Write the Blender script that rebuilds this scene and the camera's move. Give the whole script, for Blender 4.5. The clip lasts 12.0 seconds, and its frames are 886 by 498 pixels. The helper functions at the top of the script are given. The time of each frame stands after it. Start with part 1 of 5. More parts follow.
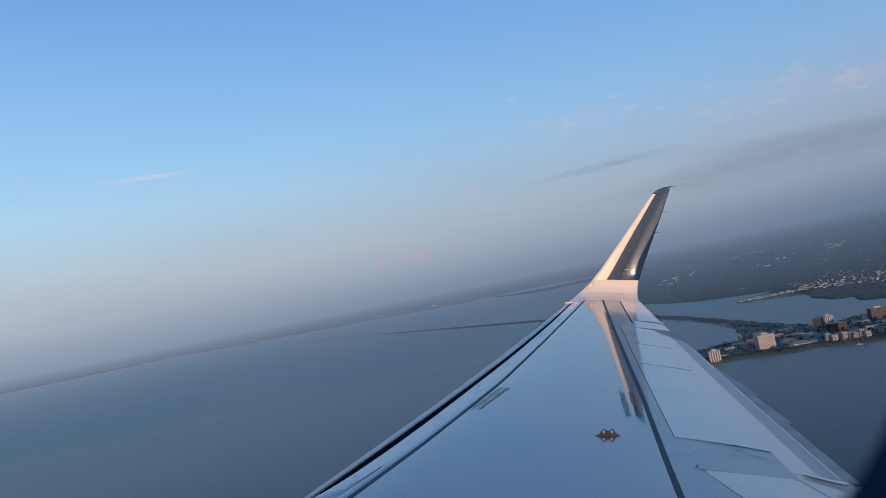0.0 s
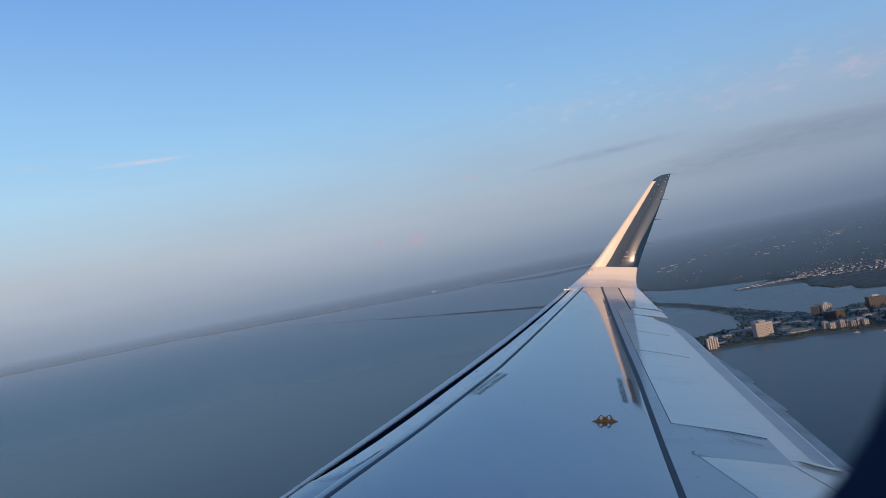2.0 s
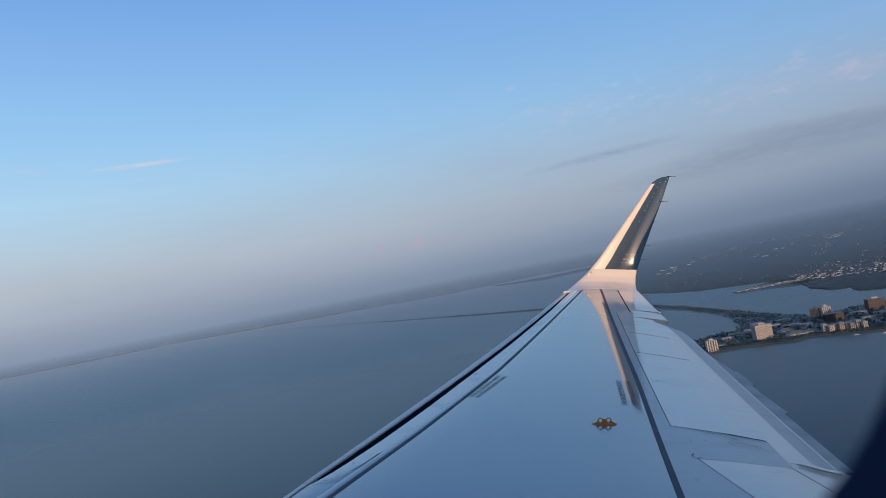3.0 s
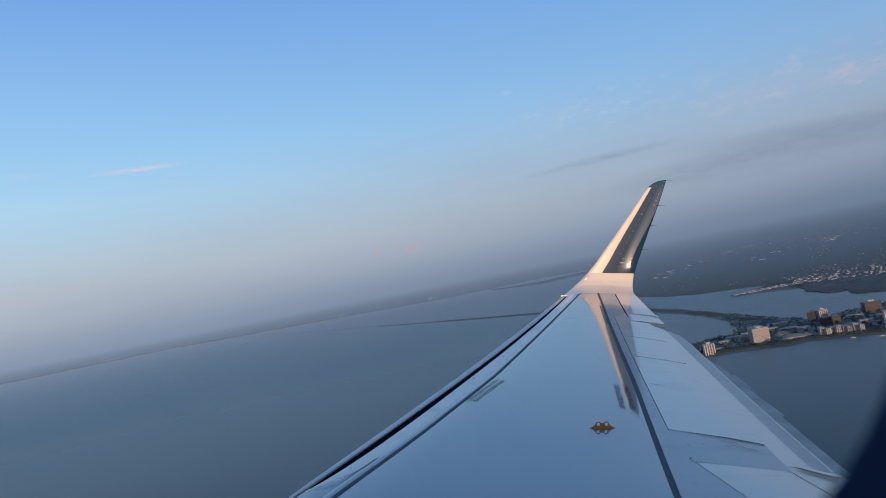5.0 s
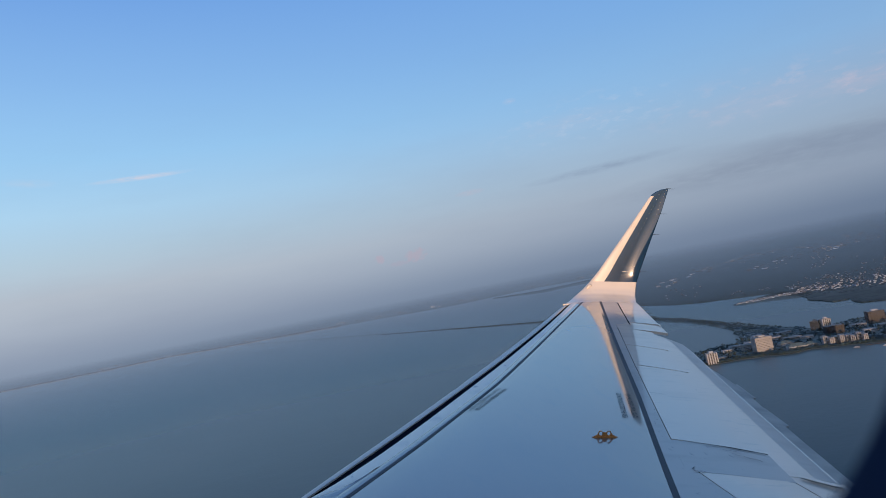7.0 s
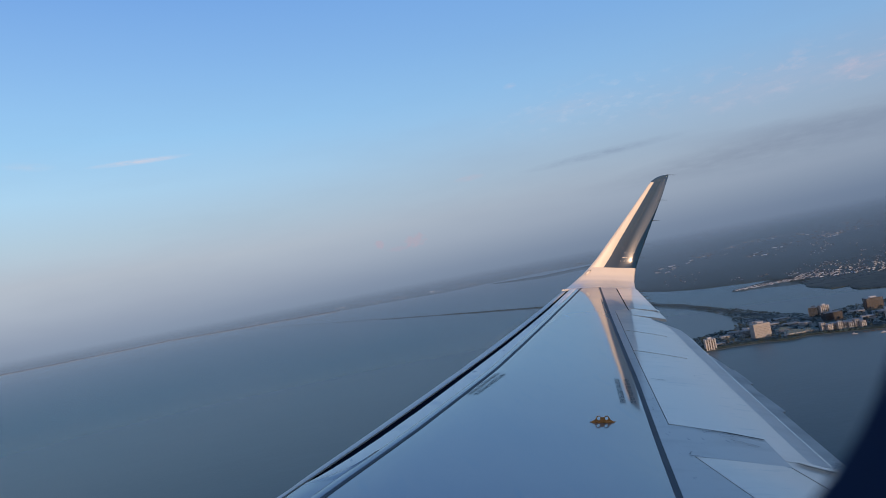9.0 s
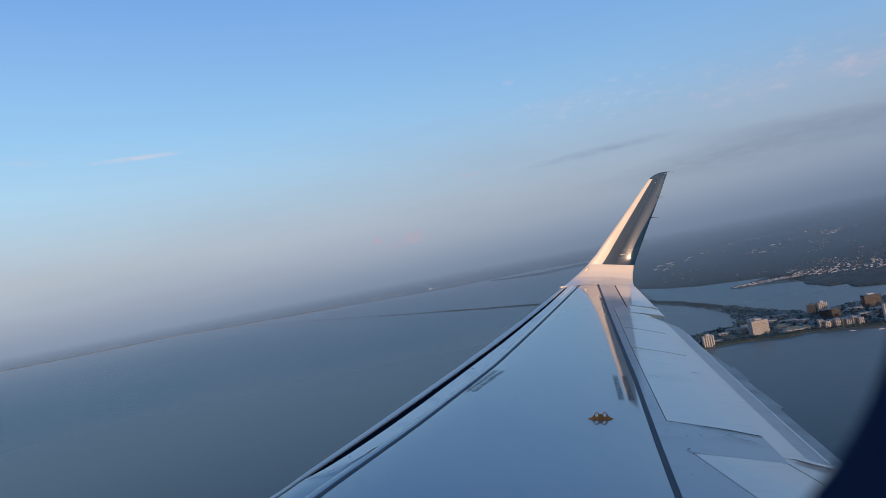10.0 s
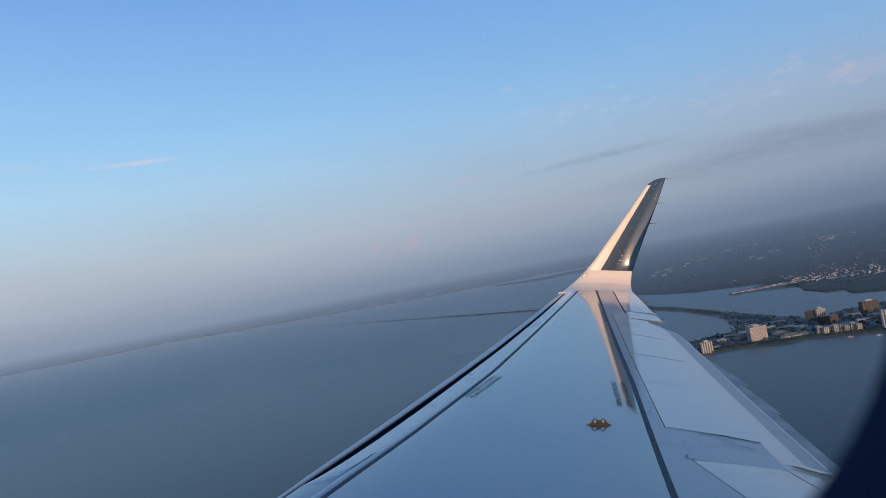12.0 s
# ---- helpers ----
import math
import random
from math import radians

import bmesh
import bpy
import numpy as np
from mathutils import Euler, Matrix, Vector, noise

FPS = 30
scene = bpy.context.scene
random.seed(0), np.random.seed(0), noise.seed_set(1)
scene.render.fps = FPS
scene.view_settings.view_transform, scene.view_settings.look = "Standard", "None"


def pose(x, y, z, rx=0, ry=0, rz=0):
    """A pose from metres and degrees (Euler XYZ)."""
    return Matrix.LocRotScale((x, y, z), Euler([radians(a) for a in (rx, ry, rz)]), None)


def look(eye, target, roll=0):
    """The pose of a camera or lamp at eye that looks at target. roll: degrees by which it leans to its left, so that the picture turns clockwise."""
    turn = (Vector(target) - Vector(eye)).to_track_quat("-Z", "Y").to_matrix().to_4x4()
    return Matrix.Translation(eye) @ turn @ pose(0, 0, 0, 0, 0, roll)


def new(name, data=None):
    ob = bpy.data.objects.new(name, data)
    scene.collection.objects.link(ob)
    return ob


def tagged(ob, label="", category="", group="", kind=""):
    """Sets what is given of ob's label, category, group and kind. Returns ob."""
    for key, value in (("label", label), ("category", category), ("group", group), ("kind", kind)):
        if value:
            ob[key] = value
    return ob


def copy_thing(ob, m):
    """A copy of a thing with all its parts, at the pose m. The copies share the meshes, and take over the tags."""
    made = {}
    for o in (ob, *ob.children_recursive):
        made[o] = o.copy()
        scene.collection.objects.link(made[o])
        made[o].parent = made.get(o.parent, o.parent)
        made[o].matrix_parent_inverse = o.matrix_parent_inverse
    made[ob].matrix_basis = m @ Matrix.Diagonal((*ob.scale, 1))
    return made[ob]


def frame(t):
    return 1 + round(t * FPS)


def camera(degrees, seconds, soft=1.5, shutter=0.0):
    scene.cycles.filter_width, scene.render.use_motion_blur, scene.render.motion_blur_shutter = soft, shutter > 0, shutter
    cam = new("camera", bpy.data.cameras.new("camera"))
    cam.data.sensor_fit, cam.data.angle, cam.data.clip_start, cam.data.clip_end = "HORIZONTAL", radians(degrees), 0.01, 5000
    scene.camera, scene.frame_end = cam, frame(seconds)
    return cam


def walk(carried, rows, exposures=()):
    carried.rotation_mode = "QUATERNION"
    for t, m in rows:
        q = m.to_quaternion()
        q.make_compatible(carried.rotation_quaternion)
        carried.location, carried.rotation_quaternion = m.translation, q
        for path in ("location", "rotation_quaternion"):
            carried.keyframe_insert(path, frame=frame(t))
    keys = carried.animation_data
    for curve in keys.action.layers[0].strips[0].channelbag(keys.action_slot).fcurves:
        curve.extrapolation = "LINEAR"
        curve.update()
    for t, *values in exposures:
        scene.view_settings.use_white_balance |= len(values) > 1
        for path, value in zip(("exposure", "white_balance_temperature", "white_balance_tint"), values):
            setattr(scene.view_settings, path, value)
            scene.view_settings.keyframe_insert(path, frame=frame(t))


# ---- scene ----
cam = camera(66.0, 12.0, soft=0.6)
cam.data.dof.use_dof, cam.data.dof.focus_distance, cam.data.dof.aperture_fstop = True, 18.0, 4.5

# The airliner's own frame: x aft, y out along the starboard wing, z up, from a point on the cabin's axis.
# Camera rows in that frame: seconds, x, turn aft, tilt up, lean.
ROWS = (
    (0.0, 2.4770, 7.573, 4.342, 0.401),
    (0.5, 2.4775, 7.524, 3.941, 0.561),
    (1.0, 2.4780, 7.531, 3.467, 0.586),
    (1.5, 2.4786, 7.546, 3.261, 0.540),
    (2.0, 2.4788, 7.641, 3.169, 0.725),
    (2.5, 2.4790, 7.681, 3.301, 0.737),
    (3.0, 2.4789, 7.697, 3.378, 0.711),
    (5.0, 2.4789, 7.920, 3.732, 0.557),
    (5.5, 2.4788, 7.874, 3.935, 0.675),
    (6.0, 2.4791, 7.853, 4.300, 0.679),
    (6.5, 2.4795, 7.774, 4.471, 0.704),
    (7.0, 2.4797, 7.726, 4.421, 0.680),
    (9.0, 2.4809, 7.777, 3.190, 0.891),
    (9.5, 2.4812, 7.826, 2.924, 0.943),
    (10.0, 2.4813, 7.898, 2.926, 0.927),
    (10.5, 2.4814, 7.950, 3.019, 0.913),
    (11.0, 2.4815, 7.969, 3.197, 0.908),
    (11.5, 2.4816, 8.043, 3.298, 0.900),
    (12.0, 2.4817, 8.027, 3.406, 1.008),
)


def seat_pose(x, y, z, turn, tilt, lean):
    return pose(x, y, z, 0, 0, -turn) @ pose(0, 0, 0, 90 + tilt) @ pose(0, 0, 0, 0, 0, lean)


HEIGHT = 280.0  # metres over the bay
AIR = seat_pose(0, 0, HEIGHT, 0.0, 2.95, -11.0) @ seat_pose(2.4788, 1.6169, 0.7681, 7.874, 3.935, 0.675).inverted()
walk(cam, [(t, AIR @ seat_pose(x, 1.6169, 0.7681, a, b, c)) for t, x, a, b, c in ROWS])


# ---- world and light ----
def lin(r, g, b):
    """8-bit display colour to scene-linear."""
    f = lambda v: v / 12.92 if v <= 0.04045 else ((v + 0.055) / 1.055) ** 2.4
    return tuple(f(v / 255) for v in (r, g, b))


SUN_AZ, SUN_EL = 164.0, 3.9  # degrees from +y towards +x, degrees up

world = bpy.data.worlds.new("dusk_sky")
scene.world = world
world.use_nodes = True
wn, wl = world.node_tree.nodes, world.node_tree.links
wn.clear()


def wmath(op, a, b=None, clamp=False):
    n = wn.new("ShaderNodeMath")
    n.operation, n.use_clamp = op, clamp
    for i, v in enumerate((a, b)):
        if v is None:
            continue
        if isinstance(v, (int, float)):
            n.inputs[i].default_value = v
        else:
            wl.new(v, n.inputs[i])
    return n.outputs[0]


def wmix(fac, a, b, blend="MIX"):
    n = wn.new("ShaderNodeMix")
    n.data_type, n.blend_type = "RGBA", blend
    for sock, v in ((n.inputs[0], fac), (n.inputs[6], a), (n.inputs[7], b)):
        if isinstance(v, (int, float)):
            sock.default_value = v
        elif isinstance(v, tuple):
            sock.default_value = (*v, 1)
        else:
            wl.new(v, sock)
    return n.outputs[2]


wout = wn.new("ShaderNodeOutputWorld")
wbg = wn.new("ShaderNodeBackground")
wl.new(wbg.outputs[0], wout.inputs[0])
sky = wn.new("ShaderNodeTexSky")
sky.sky_type, sky.sun_disc = "NISHITA", False
sky.sun_elevation, sky.sun_rotation = radians(SUN_EL), radians(SUN_AZ)
sky.altitude, sky.air_density, sky.dust_density, sky.ozone_density = 280, 1.0, 0.4, 2.0
wtc = wn.new("ShaderNodeTexCoord")
wsep = wn.new("ShaderNodeSeparateXYZ")
wl.new(wtc.outputs["Generated"], wsep.inputs[0])
elev = wmath("MULTIPLY", wmath("ARCSINE", wsep.outputs[2]), 180 / math.pi)
azim = wmath("MULTIPLY", wmath("ARCTAN2", wsep.outputs[0], wsep.outputs[1]), 180 / math.pi)
wcomb = wn.new("ShaderNodeCombineXYZ")
wl.new(azim, wcomb.inputs[0]), wl.new(elev, wcomb.inputs[1])
DIR = wcomb.outputs[0]


def wramp(value, stops):
    n = wn.new("ShaderNodeValToRGB")
    wl.new(value, n.inputs[0])
    while len(n.color_ramp.elements) < len(stops):
        n.color_ramp.elements.new(0.5)
    for e, (p, c) in zip(n.color_ramp.elements, stops):
        e.position, e.color = p, (*c, 1)
    return n.outputs[0]


# dusk haze from the horizon up: mauve-grey, then pale, then clear blue; the far side over the land is duller
up = wmath("DIVIDE", wmath("ADD", elev, 5.0), 45.0, True)
over_sea = wramp(up, [(0.0, lin(84, 113, 141)), (0.06, lin(108, 129, 155)), (0.125, lin(143, 157, 178)), (0.17, lin(167, 178, 194)), (0.22, lin(183, 193, 205)), (0.28, lin(179, 203, 220)),
                      (0.35, lin(173, 211, 238)), (0.44, lin(155, 204, 243)), (0.56, lin(137, 185, 236)), (0.70, lin(115, 164, 228)), (1.0, lin(92, 140, 206))])
over_land = wramp(up, [(0.0, lin(86, 108, 134)), (0.06, lin(91, 110, 135)), (0.125, lin(113, 130, 155)), (0.18, lin(142, 157, 178)), (0.24, lin(153, 171, 192)),
                       (0.31, lin(150, 176, 205)), (0.40, lin(136, 178, 221)), (0.52, lin(120, 168, 223)), (0.70, lin(106, 157, 223)), (1.0, lin(94, 142, 206))])
side = wmath("DIVIDE", wmath("ADD", azim, 32.0), 66.0, True)
colour = wmix(side, over_sea, over_land)


def wnoise(scale, sx, sy, detail=5.0, rough=0.6):
    m = wn.new("ShaderNodeMapping")
    m.inputs["Scale"].default_value = (sx, sy, 1)
    wl.new(DIR, m.inputs[0])
    n = wn.new("ShaderNodeTexNoise")
    n.inputs["Scale"].default_value, n.inputs["Detail"].default_value, n.inputs["Roughness"].default_value = scale, detail, rough
    wl.new(m.outputs[0], n.inputs["Vector"])
    return n.outputs[0]


def wisp(col, az, el, length, thick, lean, strength, tint, noise_scale=1.0):
    """One cloud at azimuth az and elevation el, in degrees."""
    m = wn.new("ShaderNodeMapping")
    m.vector_type = "TEXTURE"
    m.inputs["Location"].default_value = (az, el, 0)
    m.inputs["Rotation"].default_value = (0, 0, radians(lean))
    m.inputs["Scale"].default_value = (length, thick, 1)
    wl.new(DIR, m.inputs[0])
    g = wn.new("ShaderNodeTexGradient")
    g.gradient_type = "SPHERICAL"
    wl.new(m.outputs[0], g.inputs[0])
    nz = wnoise(noise_scale, 0.55, 2.2)
    ragged = wmath("MULTIPLY", wmath("SUBTRACT", wmath("MULTIPLY", nz, 2.6), 0.55, True), g.outputs[1])
    return wmix(wmath("MULTIPLY", ragged, strength, True), col, tint)


def puff(col, az, el, wide, tall, strength, tint):
    """One small cumulus with a broken outline."""
    m = wn.new("ShaderNodeMapping")
    m.vector_type = "TEXTURE"
    m.inputs["Location"].default_value, m.inputs["Scale"].default_value = (az, el, 0), (wide, tall, 1)
    wl.new(DIR, m.inputs[0])
    g = wn.new("ShaderNodeTexGradient")
    g.gradient_type = "SPHERICAL"
    wl.new(m.outputs[0], g.inputs[0])
    lumps = wmath("MULTIPLY", wmath("SUBTRACT", wnoise(2.2, 1.0, 1.0, 6.0, 0.6), 0.5), 1.9)
    body = wmath("MULTIPLY", wmath("SUBTRACT", wmath("ADD", g.outputs[1], lumps), 0.22), 2.2, True)
    return wmix(wmath("MULTIPLY", wmath("MULTIPLY", body, wmath("MULTIPLY", g.outputs[1], 4.0, True)), strength), col, tint)


def mottle(col, az, el, wide, tall, scale, strength, tint):
    """A broken field of thin cloud flecks."""
    m = wn.new("ShaderNodeMapping")
    m.vector_type = "TEXTURE"
    m.inputs["Location"].default_value, m.inputs["Scale"].default_value = (az, el, 0), (wide, tall, 1)
    wl.new(DIR, m.inputs[0])
    g = wn.new("ShaderNodeTexGradient")
    g.gradient_type = "SPHERICAL"
    wl.new(m.outputs[0], g.inputs[0])
    flecks = wmath("MULTIPLY", wmath("SUBTRACT", wnoise(scale, 0.7, 1.7, 7.0, 0.62), 0.52), 5.0, True)
    return wmix(wmath("MULTIPLY", wmath("MULTIPLY", flecks, g.outputs[1]), strength), col, tint)


# thin veils of uneven haze
colour = wmix(wmath("MULTIPLY", wmath("SUBTRACT", wnoise(0.10, 0.35, 1.6), 0.46, True), wmath("SUBTRACT", 0.9, wmath("MULTIPLY", up, 1.5), True)), colour, lin(128, 136, 160))
colour = wisp(colour, -22.85, 13.01, 4.2, 0.24, 2.0, 0.95, lin(208, 208, 222), 1.6)
colour = wisp(colour, -30.47, 13.28, 2.14, 0.38, -6.0, 0.40, lin(190, 205, 225), 1.6)
colour = puff(colour, -2.39, 3.43, 1.25, 0.78, 0.5, lin(180, 166, 181))
colour = puff(colour, -5.46, 3.56, 0.62, 0.50, 0.50, lin(182, 166, 182))
colour = puff(colour, -3.90, 2.95, 1.6, 0.30, 0.32, lin(172, 164, 182))
colour = wisp(colour, 14.04, 7.39, 7.4, 0.42, 1.0, 0.45, lin(120, 136, 164), 1.2)
colour = wisp(colour, 3.06, 7.65, 1.43, 0.29, 1.0, 0.55, lin(190, 180, 195), 2.0)
colour = wisp(colour, 7.82, 14.30, 0.67, 0.29, 1.0, 0.50, lin(185, 195, 220), 2.0)
colour = wisp(colour, 12.58, 11.55, 5.22, 1.04, 1.0, 0.35, lin(176, 190, 214), 1.4)
colour = wisp(colour, 26.93, 9.50, 6.65, 1.52, 2.0, 0.22, lin(186, 186, 206), 1.0)
colour = wisp(colour, 33.49, 8.98, 3.80, 0.85, 2.0, 0.35, lin(196, 184, 200), 1.2)
colour = wisp(colour, 29.85, 5.05, 15.68, 2.00, 2.0, 0.36, lin(118, 132, 155), 0.8)
colour = wisp(colour, 21.93, 4.92, 11.40, 1.14, 2.0, 0.32, lin(122, 134, 156), 0.9)
colour = mottle(colour, 14.0, 11.4, 10.0, 2.6, 0.9, 0.55, lin(190, 203, 224))
colour = mottle(colour, 27.0, 10.0, 11.0, 2.4, 0.7, 0.65, lin(192, 192, 210))
colour = mottle(colour, 34.5, 8.9, 6.0, 1.6, 0.9, 0.75, lin(200, 190, 206))
# a long bank of dull cloud over the land, with a ragged upper edge
bank_edge = wmath("SUBTRACT", wmath("ADD", 8.35, wmath("MULTIPLY", wnoise(0.5, 0.35, 1.2, 6.0, 0.65), 1.3)), wmath("MULTIPLY", azim, 0.082))
bank_in = wmath("DIVIDE", wmath("SUBTRACT", bank_edge, elev), 0.75, True)
bank_out = wmath("DIVIDE", wmath("SUBTRACT", elev, wmath("SUBTRACT", bank_edge, 2.6)), 2.4, True)
bank_side = wmath("DIVIDE", wmath("SUBTRACT", azim, 18.0), 12.0, True)
colour = wmix(wmath("MULTIPLY", wmath("MULTIPLY", wmath("MULTIPLY", bank_in, bank_out), bank_side), 0.5), colour, lin(126, 141, 166))
# the haze passes into the free sky overhead and behind
high = wmath("MULTIPLY", wmath("DIVIDE", wmath("SUBTRACT", elev, 34.0), 30.0, True), 0.3)
behind = wmath("DIVIDE", wmath("SUBTRACT", 0.25, wsep.outputs[1]), 0.9, True)
over_sun = wramp(up, [(0.06, lin(150, 142, 142)), (0.18, lin(158, 163, 176)), (0.36, lin(186, 196, 208)), (0.62, lin(178, 200, 228)), (1.0, lin(124, 172, 232))])
colour = wmix(behind, colour, over_sun)
# golden glow of the hazy air round the low sun
sunward = wn.new("ShaderNodeVectorMath")
sunward.operation = "DOT_PRODUCT"
wl.new(wtc.outputs["Generated"], sunward.inputs[0])
sunward.inputs[1].default_value = (math.sin(radians(SUN_AZ)) * math.cos(radians(SUN_EL)), math.cos(radians(SUN_AZ)) * math.cos(radians(SUN_EL)), math.sin(radians(SUN_EL)))
near_sun = wmath("MAXIMUM", sunward.outputs["Value"], 0.0)
colour = wmix(wmath("MULTIPLY", wmath("POWER", near_sun, 190.0), 0.9), colour, (3.4, 1.75, 0.55))
colour = wmix(wmath("POWER", near_sun, 900.0), colour, (5.0, 2.7, 1.0))
high = wmath("MAXIMUM", high, wmath("MULTIPLY", behind, 0.3))
skylight = wn.new("ShaderNodeVectorMath")
skylight.operation = "SCALE"
wl.new(sky.outputs[0], skylight.inputs[0])
skylight.inputs["Scale"].default_value = 0.085
colour = wmix(high, colour, skylight.outputs[0])
wl.new(colour, wbg.inputs[0])
wbg.inputs[1].default_value = 1.0

sun = new("sun", bpy.data.lights.new("sun", "SUN"))
sun.data.energy, sun.data.angle, sun.data.color = 4.3, radians(1.2), (1.0, 0.635, 0.405)
sun.matrix_world = look((0, 0, 0), (-math.sin(radians(SUN_AZ)) * math.cos(radians(SUN_EL)), -math.cos(radians(SUN_AZ)) * math.cos(radians(SUN_EL)), -math.sin(radians(SUN_EL))))
scene.view_settings.exposure = 0.0


# ---- materials ----
def material(name, base, rough=0.5, metal=0.0, spots=(), bump=None, coat=0.0, spec=0.5, per_object=0.0, sheen=0.0, coat_rough=0.05, haze=0.0, coat_ior=1.5, clearing=18000.0):
    """Node material. spots: (scale, colour, low, high, stretch) noise stains mixed over the base; bump: (scale, strength, distance)."""
    m = bpy.data.materials.new(name)
    m.use_nodes = True
    n, l = m.node_tree.nodes, m.node_tree.links
    p = n["Principled BSDF"]
    p.inputs["Roughness"].default_value, p.inputs["Metallic"].default_value = rough, metal
    p.inputs["Coat Weight"].default_value, p.inputs["Coat Roughness"].default_value = coat, coat_rough
    p.inputs["Specular IOR Level"].default_value = spec
    p.inputs["Coat IOR"].default_value = coat_ior
    p.inputs["Sheen Weight"].default_value = sheen
    tc = n.new("ShaderNodeTexCoord")
    colour = n.new("ShaderNodeRGB").outputs[0]
    colour.default_value = (*base, 1)
    for scale, tint, low, high, stretch in spots:
        mp = n.new("ShaderNodeMapping")
        mp.inputs["Scale"].default_value = stretch
        l.new(tc.outputs["Object"], mp.inputs[0])
        nz = n.new("ShaderNodeTexNoise")
        nz.inputs["Scale"].default_value, nz.inputs["Detail"].default_value = scale, 6
        l.new(mp.outputs[0], nz.inputs["Vector"])
        mr = n.new("ShaderNodeMapRange")
        mr.inputs[1].default_value, mr.inputs[2].default_value = low, high
        l.new(nz.outputs[0], mr.inputs[0])
        mx = n.new("ShaderNodeMix")
        mx.data_type = "RGBA"
        l.new(mr.outputs[0], mx.inputs[0]), l.new(colour, mx.inputs[6])
        mx.inputs[7].default_value = (*tint, 1)
        colour = mx.outputs[2]
    if per_object:
        oi = n.new("ShaderNodeObjectInfo")
        geo = n.new("ShaderNodeNewGeometry")
        add = n.new("ShaderNodeMath")
        add.operation = "ADD"
        l.new(oi.outputs["Random"], add.inputs[0]), l.new(geo.outputs["Random Per Island"], add.inputs[1])
        fr = n.new("ShaderNodeMath")
        fr.operation = "FRACT"
        l.new(add.outputs[0], fr.inputs[0])
        mr = n.new("ShaderNodeMapRange")
        mr.inputs[3].default_value, mr.inputs[4].default_value = 1 - per_object, 1 + per_object
        l.new(fr.outputs[0], mr.inputs[0])
        hs = n.new("ShaderNodeHueSaturation")
        l.new(mr.outputs[0], hs.inputs["Value"]), l.new(colour, hs.inputs["Color"])
        colour = hs.outputs[0]
    l.new(colour, p.inputs["Base Color"])
    if bump:
        nz = n.new("ShaderNodeTexNoise")
        nz.inputs["Scale"].default_value, nz.inputs["Detail"].default_value = bump[0], 4
        l.new(tc.outputs["Object"], nz.inputs["Vector"])
        bp = n.new("ShaderNodeBump")
        bp.inputs["Strength"].default_value, bp.inputs["Distance"].default_value = bump[1], bump[2]
        l.new(nz.outputs[0], bp.inputs["Height"]), l.new(bp.outputs[0], p.inputs["Normal"])
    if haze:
        # stand-in for air haze: far surfaces turn transparent with distance, so the sky colour shows through
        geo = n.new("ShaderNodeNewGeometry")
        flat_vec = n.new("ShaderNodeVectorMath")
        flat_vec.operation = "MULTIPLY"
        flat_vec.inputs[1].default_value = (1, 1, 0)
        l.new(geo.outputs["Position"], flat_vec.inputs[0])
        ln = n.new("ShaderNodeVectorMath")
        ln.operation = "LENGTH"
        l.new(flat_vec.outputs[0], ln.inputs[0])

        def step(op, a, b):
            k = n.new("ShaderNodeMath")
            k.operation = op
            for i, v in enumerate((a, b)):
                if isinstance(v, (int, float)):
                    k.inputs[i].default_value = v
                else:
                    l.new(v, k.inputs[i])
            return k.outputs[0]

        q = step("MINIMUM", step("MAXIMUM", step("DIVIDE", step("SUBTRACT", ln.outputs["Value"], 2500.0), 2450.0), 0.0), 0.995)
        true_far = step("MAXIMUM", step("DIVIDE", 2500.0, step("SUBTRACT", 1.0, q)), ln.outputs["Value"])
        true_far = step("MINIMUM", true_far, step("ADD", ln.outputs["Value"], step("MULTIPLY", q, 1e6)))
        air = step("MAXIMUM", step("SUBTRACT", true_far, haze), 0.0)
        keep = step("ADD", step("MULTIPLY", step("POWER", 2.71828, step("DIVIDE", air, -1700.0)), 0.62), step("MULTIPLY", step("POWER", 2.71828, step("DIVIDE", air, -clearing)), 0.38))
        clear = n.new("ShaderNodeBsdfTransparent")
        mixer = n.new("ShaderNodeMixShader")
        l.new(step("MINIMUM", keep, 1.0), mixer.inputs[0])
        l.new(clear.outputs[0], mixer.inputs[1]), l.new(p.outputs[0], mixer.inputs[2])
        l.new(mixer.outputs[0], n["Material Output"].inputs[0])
    return m


# wing paints, skin to slat shelf, are tinted warm to offset the blue skylight
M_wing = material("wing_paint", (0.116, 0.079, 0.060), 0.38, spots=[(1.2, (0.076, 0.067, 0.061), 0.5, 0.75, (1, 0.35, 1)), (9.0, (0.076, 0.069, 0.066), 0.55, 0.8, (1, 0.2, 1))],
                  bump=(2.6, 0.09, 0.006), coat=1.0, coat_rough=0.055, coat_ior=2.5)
M_panel = material("control_surface_paint", (0.76, 0.61, 0.495), 0.45, spots=[(2.0, (0.66, 0.53, 0.435), 0.52, 0.75, (0.4, 1.2, 1)), (14.0, (0.54, 0.475, 0.42), 0.6, 0.8, (0.2, 1, 1))],
                   bump=(2.0, 0.08, 0.01), coat=0.8, coat_rough=0.07)
M_strip = material("fixed_edge_paint", (0.40, 0.37, 0.35), 0.40, spots=[(4.0, (0.33, 0.305, 0.29), 0.5, 0.75, (0.5, 1, 1)), (22.0, (0.18, 0.19, 0.21), 0.66, 0.74, (1, 0.4, 1))],
                   bump=(1.4, 0.06, 0.01), coat=0.45, coat_rough=0.09, coat_ior=1.6)
